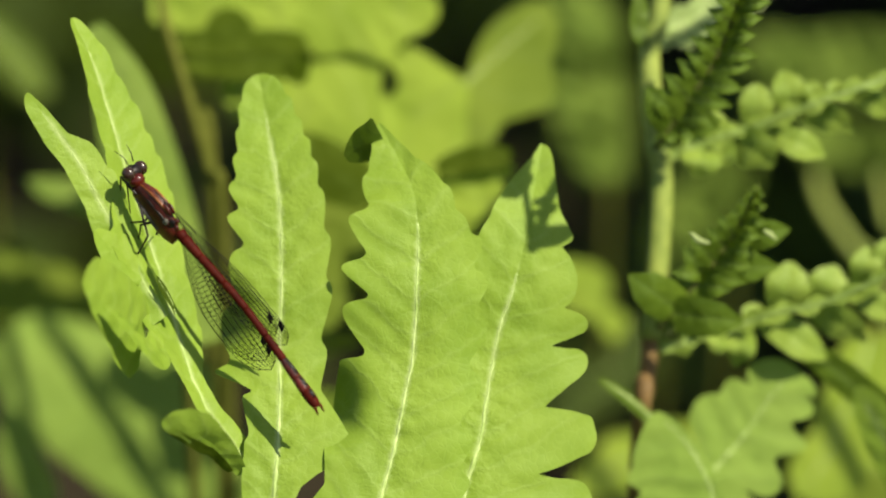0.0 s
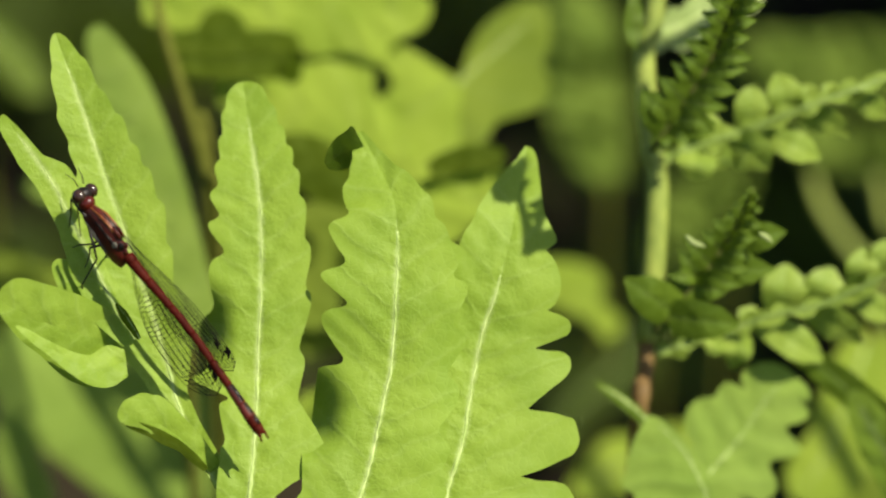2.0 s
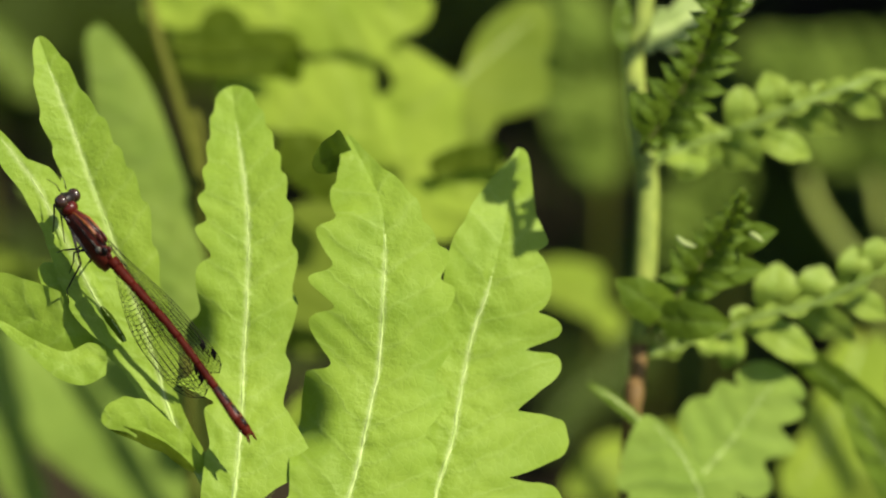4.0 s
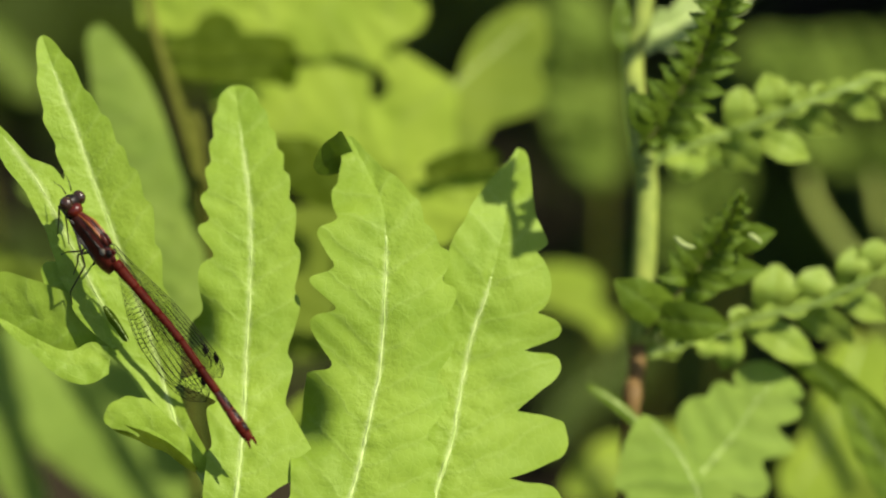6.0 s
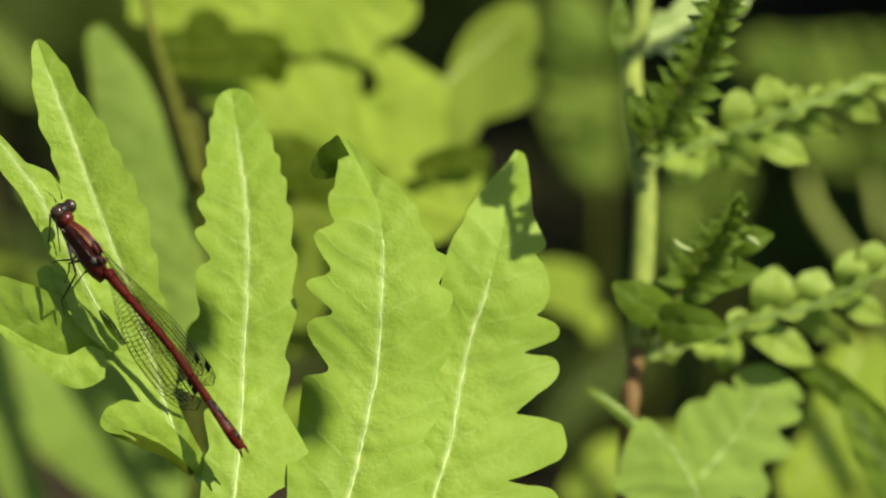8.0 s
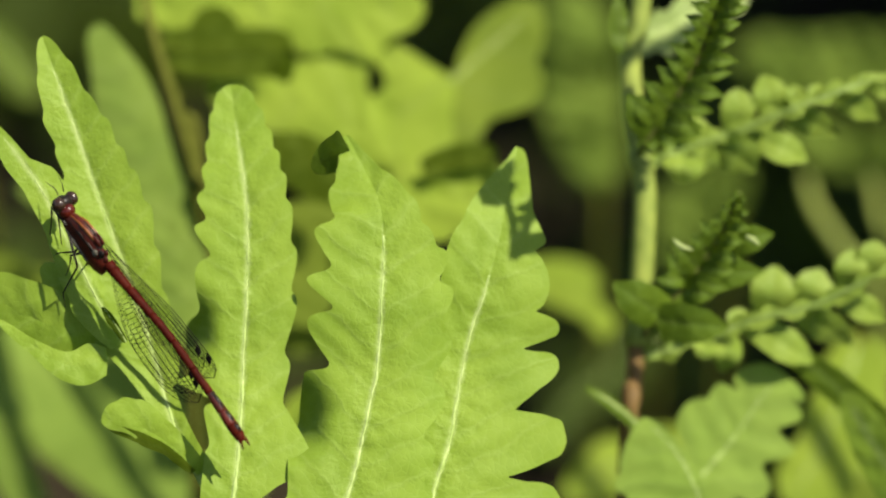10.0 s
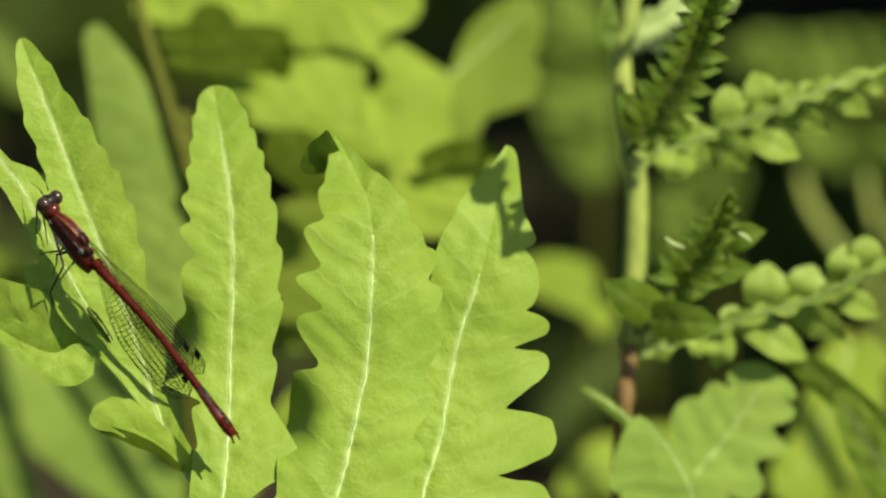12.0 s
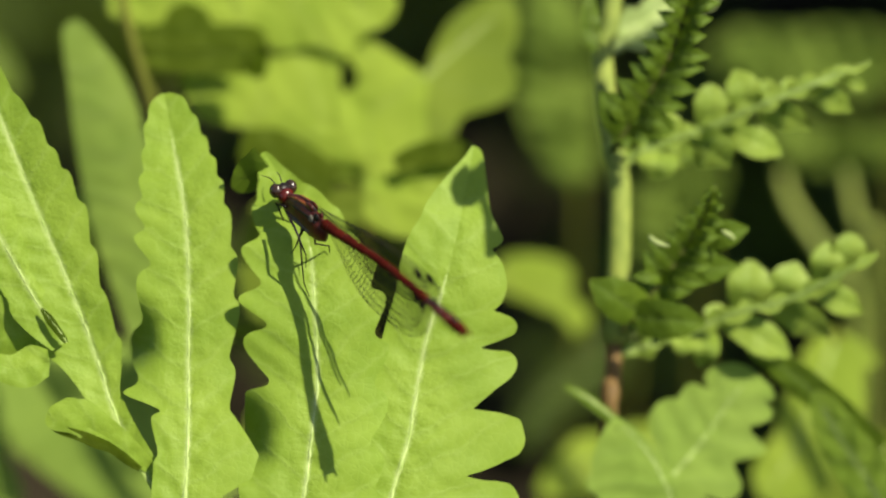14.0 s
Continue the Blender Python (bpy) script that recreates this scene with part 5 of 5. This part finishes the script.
def motions():
    sway(pinnae["b"], [
        (0, 3.29, 2.1, 1.21), (0.5, 3.62, 2.0, 1.23), (1, 3.71, 1.86, 2.29), (1.5, 1.55, 0.34, 0.11), (2, -0.1, -0.09, -0.88),
        (2.2, -0.49, -0.32, -0.18), (4.3, -0.25, -0.07, -0.33), (4.5, -0.06, -0.14, -0.63), (5, -0.25, -0.17, -0.18), (5.5, 0.15, -0.14, -0.18),
        (6, 0.07, 0.05, -0.43), (6.5, 0.0, 0.0, 0.0), (7, 0.29, -0.16, -0.3), (7.5, 0.57, -0.22, -0.28), (8, -0.06, -0.05, -0.2),
        (10.5, 0.0, 0.09, -0.93), (11, 0.41, -0.11, -0.22), (11.5, 0.16, 0.05, 0.06), (12, -0.14, 0.18, 0.59), (12.5, -1.57, 0.06, 0.49),
        (13, -1.84, 0.24, 0.98), (13.2, -1.76, 0.12, 1.63), (13.4, -1.38, 0.33, 2.22), (13.5, -0.53, 0.73, 1.84), (13.6, -3.09, 0.65, 1.97),
        (13.8, -4.24, -0.07, 1.71), (14, -3.08, 0.29, 1.84)], ((0, 48), (0.7, 46), (1.0, 42), (1.5, 28), (2.0, 6), (2.2, 0), (14, 0)))
    sway(pinnae["c"], [
        (0, 2.8, 0.85, 1.34), (0.5, 2.89, 0.71, 1.35), (1, 2.43, 0.7, 0.84), (1.5, 1.62, 0.38, 1.01), (2, 0.35, 0.32, 0.17),
        (2.2, -0.71, -0.17, 0.0), (4.3, -0.13, -0.04, -0.34), (4.5, -0.03, -0.11, -0.34), (5, -0.27, -0.16, 0.0), (5.5, 0.19, -0.13, -0.0),
        (6, 0.05, 0.1, -0.51), (6.5, 0.0, 0.0, 0.0), (7, 0.34, -0.08, 0.0), (7.5, 0.63, -0.21, -0.0), (8, 0.01, 0.01, -0.34),
        (10.5, 0.14, 0.45, -0.17), (11, 0.22, 0.1, -0.0), (11.5, -0.05, 0.13, 0.17), (12, -0.12, 0.11, 0.67), (12.5, -1.71, -0.28, 1.2),
        (13, -1.55, -0.1, 1.21), (13.2, -1.07, -0.47, 1.74), (13.4, -1.61, -0.6, 2.07), (13.5, -0.67, -0.22, 1.55), (13.6, -2.71, -0.67, 2.6),
        (13.8, -3.29, -0.87, 2.63), (14, -2.57, -0.83, 2.28)])
    sway(pinnae["d"], [
        (0, 2.1, 0.78, 0.5), (0.5, 2.32, 0.71, 0.5), (1, 1.89, 0.73, 0.37), (1.5, 1.1, 0.38, 0.0), (2, 0.01, 0.29, 0.01),
        (2.2, -0.58, -0.18, 0.0), (4.3, -0.06, 0.02, 0.13), (4.5, 0.13, 0.01, 0.26), (5, -0.03, -0.06, 0.26), (5.5, 0.19, -0.2, 0.0),
        (6, 0.03, -0.04, -0.0), (6.5, 0.0, 0.0, 0.0), (7, 0.38, -0.15, 0.25), (7.5, 0.72, -0.21, 0.12), (8, -0.13, -0.19, 0.01),
        (10.5, 0.08, 0.35, 0.01), (11, 0.22, 0.07, 0.01), (11.5, 0.02, 0.1, -0.01), (12, -0.3, 0.09, -0.01), (12.5, -1.52, -0.03, 0.11),
        (13, -1.63, 0.02, 0.11), (13.2, -1.75, 0.01, 0.49), (13.4, -2.04, -0.09, 0.47), (13.5, -0.92, -0.14, 0.35), (13.6, -3.18, 0.32, 0.5),
        (13.8, -3.79, -0.13, 0.47), (14, -2.19, -1.79, 5.91)])
    sway(pinnae["e"], [
        (0, 1.6, -0.27, 0.9), (0.5, 1.64, -0.22, 0.94), (1, 1.48, -0.25, 0.76), (1.5, 1.17, -0.19, 0.8), (2, 0.04, -0.07, 0.55),
        (2.2, -0.58, -0.23, -0.0), (4.3, -0.07, 0.02, 0.0), (4.5, -0.04, 0.02, -0.0), (5, -0.01, 0.04, 0.0), (5.5, 0.19, 0.0, 0.0),
        (6, -0.03, 0.03, -0.0), (6.5, 0.0, 0.0, 0.0), (7, 0.34, 0.18, -0.0), (7.5, 0.82, 0.11, -0.0), (8, 0.0, 0.07, 0.0),
        (10.5, 0.01, 0.51, -0.0), (11, 0.28, 0.3, 0.0), (11.5, -0.05, 0.33, -0.0), (12, -0.18, 0.38, 0.0), (12.5, -1.44, 0.22, 0.0),
        (13, -1.22, -0.01, 0.48), (13.2, -0.66, 0.92, 0.52), (13.4, -1.84, 0.31, 0.35), (13.5, -0.27, -0.27, 0.93), (13.6, -2.88, 0.21, 0.69),
        (13.8, -3.26, 0.14, 0.45), (14, -1.93, 0.14, 0.48)])
    sway_thing(young_fern, [
        (0, 0.01, 0.39, -0.92), (0.5, 0.01, 0.32, -0.75), (1, 0.0, 0.23, -0.54), (1.5, -0.0, -0.01, 0.02), (2, 0.0, 0.24, -0.56),
        (2.2, -0.0, -0.0, 0.01), (4.3, -0.0, -0.08, 0.19), (4.5, -0.0, -0.16, 0.38), (5, -0.0, -0.15, 0.36), (5.5, -0.0, -0.23, 0.55),
        (6, 0.0, 0.0, -0.01), (6.5, 0.0, 0.0, 0.0), (7, -0.0, -0.08, 0.19), (7.5, -0.0, -0.31, 0.74), (8, 0.0, 0.0, -0.01),
        (10.5, -0.0, -0.15, 0.36), (11, -0.0, -0.23, 0.55), (11.5, -0.0, -0.23, 0.54), (12, -0.0, -0.31, 0.73), (12.5, -0.0, -0.54, 1.29),
        (13, 0.0, -0.62, 1.48), (13.2, 0.0, -0.62, 1.47), (13.4, -0.0, -0.54, 1.29), (13.5, 0.0, -0.78, 1.85), (13.6, -0.0, -0.54, 1.29),
        (13.8, -0.0, -0.54, 1.29), (14, -0.0, -0.54, 1.29)])
    sway_thing(low_leaf, [
        (0, -0.14, -0.14, -0.21), (0.5, -0.11, -0.27, -0.17), (1, -0.22, -0.43, -0.14), (1.5, -0.05, 0.13, -0.1), (2, -0.36, -0.3, -0.13),
        (2.2, 0.01, -0.35, -0.05), (4.3, -0.03, -0.08, -0.03), (4.5, 0.01, -0.08, -0.03), (5, 0.0, -0.1, -0.01), (5.5, 0.03, -0.01, 0.02),
        (6, -0.14, -0.03, -0.01), (6.5, 0.0, 0.0, 0.0), (7, 0.1, 0.09, 0.03), (7.5, 0.13, -0.15, 0.08), (8, 0.07, -0.1, -0.01),
        (10.5, 0.28, -0.02, -0.03), (11, 0.38, 0.03, 0.0), (11.5, 0.24, -0.01, 0.02), (12, 0.26, -0.16, 0.08), (12.5, 0.05, -0.39, 0.34),
        (13, 0.14, -0.25, 0.4), (13.2, 0.47, 0.29, 0.52), (13.4, -0.25, 0.04, 0.47), (13.5, 0.69, -0.13, 0.47), (13.6, -0.19, -0.03, 0.52),
        (13.8, -0.52, -0.24, 0.42), (14, -0.59, -0.65, 0.42)])
    sway_thing(shade_blade, [
        (0, -0.14, -0.27, 0.0), (0.5, -0.11, -0.37, 0.0), (1, -0.22, -0.51, 0.0), (1.5, -0.05, 0.08, 0.0), (2, -0.36, -0.38, 0.0),
        (2.2, 0.01, -0.37, 0.0), (4.3, -0.03, -0.1, 0.0), (4.5, 0.01, -0.1, 0.0), (5, 0.0, -0.11, 0.0), (5.5, 0.03, 0.0, 0.0),
        (6, -0.14, -0.03, 0.0), (6.5, 0.0, 0.0, 0.0), (7, 0.1, 0.1, 0.0), (7.5, 0.13, -0.11, -0.0), (8, 0.07, -0.11, 0.0),
        (10.5, 0.28, -0.04, -0.0), (11, 0.38, 0.03, 0.0), (11.5, 0.24, 0.0, 0.0), (12, 0.27, -0.11, 0.0), (12.5, 0.08, -0.18, 0.0),
        (13, 0.2, -0.01, 0.0), (13.2, 0.54, 0.61, 0.0), (13.4, -0.16, 0.34, 0.0), (13.5, 0.75, 0.17, 0.0), (13.6, -0.12, 0.3, 0.0),
        (13.8, -0.45, 0.02, 0.0), (14, -0.53, -0.39, 0.0)])
    sway_thing(back_plant, [
        (0, 0.16, -0.57, 0.0), (0.5, 1.02, -0.53, -0.0), (1, 1.11, -0.67, -0.0), (1.5, 2.03, -0.37, -0.0), (2, -0.35, -0.22, 0.0),
        (2.2, 1.67, -0.62, 0.0), (4.3, 0.23, 0.12, -0.0), (4.5, -2.16, -0.32, -0.0), (5, -1.16, -0.41, 0.0), (5.5, -0.06, -0.44, -0.0),
        (6, 0.25, -0.47, 0.0), (6.5, 0.0, 0.0, 0.0), (7, -0.67, 0.1, -0.0), (7.5, -1.06, -0.05, -0.0), (8, -0.88, 0.22, -0.0),
        (10.5, 0.5, 0.45, 0.0), (11, 0.94, 0.4, 0.0), (11.5, 1.01, 0.44, 0.0), (12, 0.65, 0.67, -0.0), (12.5, 1.26, 0.93, 0.0),
        (13, -1.34, 0.87, 0.0), (13.2, -0.34, 1.26, -0.0), (13.4, -2.77, 1.03, 0.0), (13.5, -1.3, 1.01, -0.0), (13.6, 0.47, 0.6, 0.0),
        (13.8, -0.64, 0.68, 0.0), (14, -0.34, 0.49, 0.0)])
    sway_thing(long_leaf, [
        (0, -1.57, -0.44, -0.0), (0.5, -1.14, -0.47, 0.0), (1, -1.12, -0.54, -0.0), (1.5, -0.85, -0.31, 0.0), (2, -1.19, -0.23, 0.0),
        (2.2, -0.39, -0.49, 0.0), (4.3, -0.29, -0.1, 0.0), (4.5, -0.26, -0.1, -0.0), (5, 0.01, 0.03, 0.0), (5.5, 0.31, 0.0, 0.0),
        (6, -0.05, -0.03, -0.0), (6.5, 0.0, 0.0, 0.0), (7, 0.29, 0.1, -0.0), (7.5, 0.79, 0.1, -0.0), (8, 0.07, 0.23, 0.0),
        (10.5, 0.43, 0.31, 0.0), (11, 0.57, 0.18, 0.0), (11.5, 0.21, 0.14, 0.0), (12, 0.73, 0.09, 0.0), (12.5, 1.93, 0.06, 0.0),
        (13, -0.43, 0.02, -0.0), (13.2, 0.49, 0.98, -0.0), (13.4, -1.25, 0.6, 0.0), (13.5, 0.05, 0.21, 0.0), (13.6, 0.34, 0.4, -0.0),
        (13.8, -0.57, 0.47, -0.0), (14, 0.17, 0.35, 0.0)])
    walk(damselfly, [
        (0, fly_pose(-33.73, 3.60, 6.0, (-0.605, 0.789, -0.100), (0.57, 0.4, 0.71))),
        (0.5, fly_pose(-33.04, 3.31, 6.0, (-0.607, 0.788, -0.100), (0.57, 0.4, 0.71))),
        (1, fly_pose(-33.71, 3.91, 6.0, (-0.610, 0.786, -0.100), (0.57, 0.4, 0.71))),
        (1.5, fly_pose(-36.92, 2.13, 6.0, (-0.648, 0.754, -0.100), (0.57, 0.4, 0.71))),
        (2, fly_pose(-38.93, 1.37, 6.0, (-0.587, 0.803, -0.100), (0.57, 0.4, 0.71))),
        (2.2, fly_pose(-40.24, 1.05, 6.0, (-0.610, 0.786, -0.100), (0.57, 0.4, 0.71))),
        (4.3, fly_pose(-39.28, 0.97, 6.0, (-0.602, 0.793, -0.100), (0.57, 0.4, 0.71))),
        (4.5, fly_pose(-38.66, 0.89, 6.0, (-0.583, 0.806, -0.100), (0.57, 0.4, 0.71))),
        (5, fly_pose(-39.24, 0.58, 6.0, (-0.596, 0.797, -0.100), (0.57, 0.4, 0.71))),
        (5.5, fly_pose(-38.80, 0.66, 6.0, (-0.592, 0.800, -0.100), (0.57, 0.4, 0.71))),
        (6, fly_pose(-38.98, 0.81, 6.0, (-0.591, 0.800, -0.100), (0.57, 0.4, 0.71))),
        (6.5, fly_pose(-39.17, 0.73, 6.0, (-0.594, 0.798, -0.100), (0.57, 0.4, 0.71))),
        (7, fly_pose(-38.57, 0.47, 6.0, (-0.595, 0.797, -0.100), (0.57, 0.4, 0.71))),
        (7.5, fly_pose(-38.52, 0.27, 6.0, (-0.594, 0.798, -0.100), (0.57, 0.4, 0.71))),
        (8, fly_pose(-39.76, 0.17, 6.0, (-0.594, 0.799, -0.100), (0.57, 0.4, 0.71))),
        (10.5, fly_pose(-39.37, 1.10, 6.0, (-0.592, 0.800, -0.100), (0.57, 0.4, 0.71))),
        (11, fly_pose(-39.05, 0.78, 6.0, (-0.597, 0.796, -0.100), (0.57, 0.4, 0.71))),
        (11.5, fly_pose(-39.41, 0.89, 6.0, (-0.601, 0.793, -0.100), (0.57, 0.4, 0.71))),
        (12, fly_pose(-40.22, 0.94, 6.0, (-0.612, 0.784, -0.100), (0.57, 0.4, 0.71))),
        (12.5, fly_pose(-42.18, 0.47, 6.0, (-0.623, 0.776, -0.100), (0.57, 0.4, 0.71))),
        (13, fly_pose(-43.14, 0.75, 6.0, (-0.643, 0.759, -0.100), (0.57, 0.4, 0.71))),
        (13.1, fly_pose(-42.50, 0.98, 6.0, (-0.642, 0.760, -0.100), (0.57, 0.4, 0.71))),
        (13.2, fly_pose(-37.48, 3.44, 18.0, (-0.429, 0.545, -0.721), (0.3, 0.3, 0.9))),
        (13.3, fly_pose(-17.49, 21.27, 30.0, (-0.086, 0.241, -0.967), (0.2, -0.1, 0.97))),
        (13.4, fly_pose(8.34, 27.75, 60.0, (-0.024, 0.321, -0.947), (0.2, 0.2, 0.96))),
        (13.5, fly_pose(20.02, 18.03, 60.0, (0.282, 0.188, -0.941), (-0.2, 0.3, 0.93))),
        (13.6, fly_pose(14.60, -0.80, 30.0, (0.331, 0.281, -0.901), (-0.1, 0.4, 0.9))),
        (13.7, fly_pose(4.05, -6.55, 26.0, (0.061, 0.340, -0.938), (0.1, 0.6, 0.8))),
        (13.8, fly_pose(-0.55, -1.60, 21.0, (-0.274, 0.425, -0.863), (0.3, 0.6, 0.75))),
        (13.9, fly_pose(-4.62, 0.22, 13.0, (-0.277, 0.493, -0.825), (0.4, 0.6, 0.7))),
        (13.95, fly_pose(-12.25, 4.10, 5.2, (-0.591, 0.470, -0.656), (0.35, 0.55, 0.75))),
        (14.0, fly_pose(-12.37, 4.20, 5.0, (-0.593, 0.471, -0.653), (0.35, 0.55, 0.75)))])
    # the side lobe keeps its face while its pinna turns
    at = pinnae["lobe"].location.copy()
    walk(pinnae["lobe"], [(t, Matrix.Translation(at) @ Matrix.Rotation(radians(a), 4, Vector((-0.366, 0.925, -0.10))))
                          for t, a in ((0, -40), (0.7, -38), (1.0, -34), (1.5, -22), (2.0, -4), (2.2, 0), (14, 0))])
    # the large lobe turns further than its pinna
    rest = pinnae["big_lobe"].location.copy()
    apart = pinnae["rim"].location - rest
    turned = [(t, Matrix.Translation(rest + Vector((0, dy, 0)) * MM) @ pose(0, 0, 0, 0, ry, rz))
              for t, ry, rz, dy in ((0, 24, 14, -1.8), (0.7, 24, 14, -1.8), (1.0, 28, 14, -1.8), (1.5, 40, 10, -1.5), (2.0, 20, 4, -0.5), (2.2, 0, 0, 0), (14, 0, 0, 0))]
    walk(pinnae["big_lobe"], turned)
    walk(pinnae["rim"], [(t, m @ Matrix.Translation(apart)) for t, m in turned])
    # the lower lobe hangs and shows its shaded side until its pinna turns
    rest = pinnae["low_lobe"].location.copy()
    apart = pinnae["low_rim"].location - rest
    hung = [(t, Matrix.Translation(rest + Vector((-0.5, -2.2, 0)) * MM * a / -55) @ Matrix.Rotation(radians(a), 4, Vector((-0.87, 0.5, 0))))
            for t, a in ((0, -55), (1.0, -52), (1.3, -40), (1.5, -12), (1.8, 0), (14, 0))]
    walk(pinnae["low_lobe"], hung)
    walk(pinnae["low_rim"], [(t, m @ Matrix.Translation(apart)) for t, m in hung])
    for w, rest, s, nm in wings:
        at = w.location.copy()
        walk(w, [(t, Matrix.Translation(at) @ m) for t, m in wing_rows(rest, s, nm == "hind_wing")])


motions()
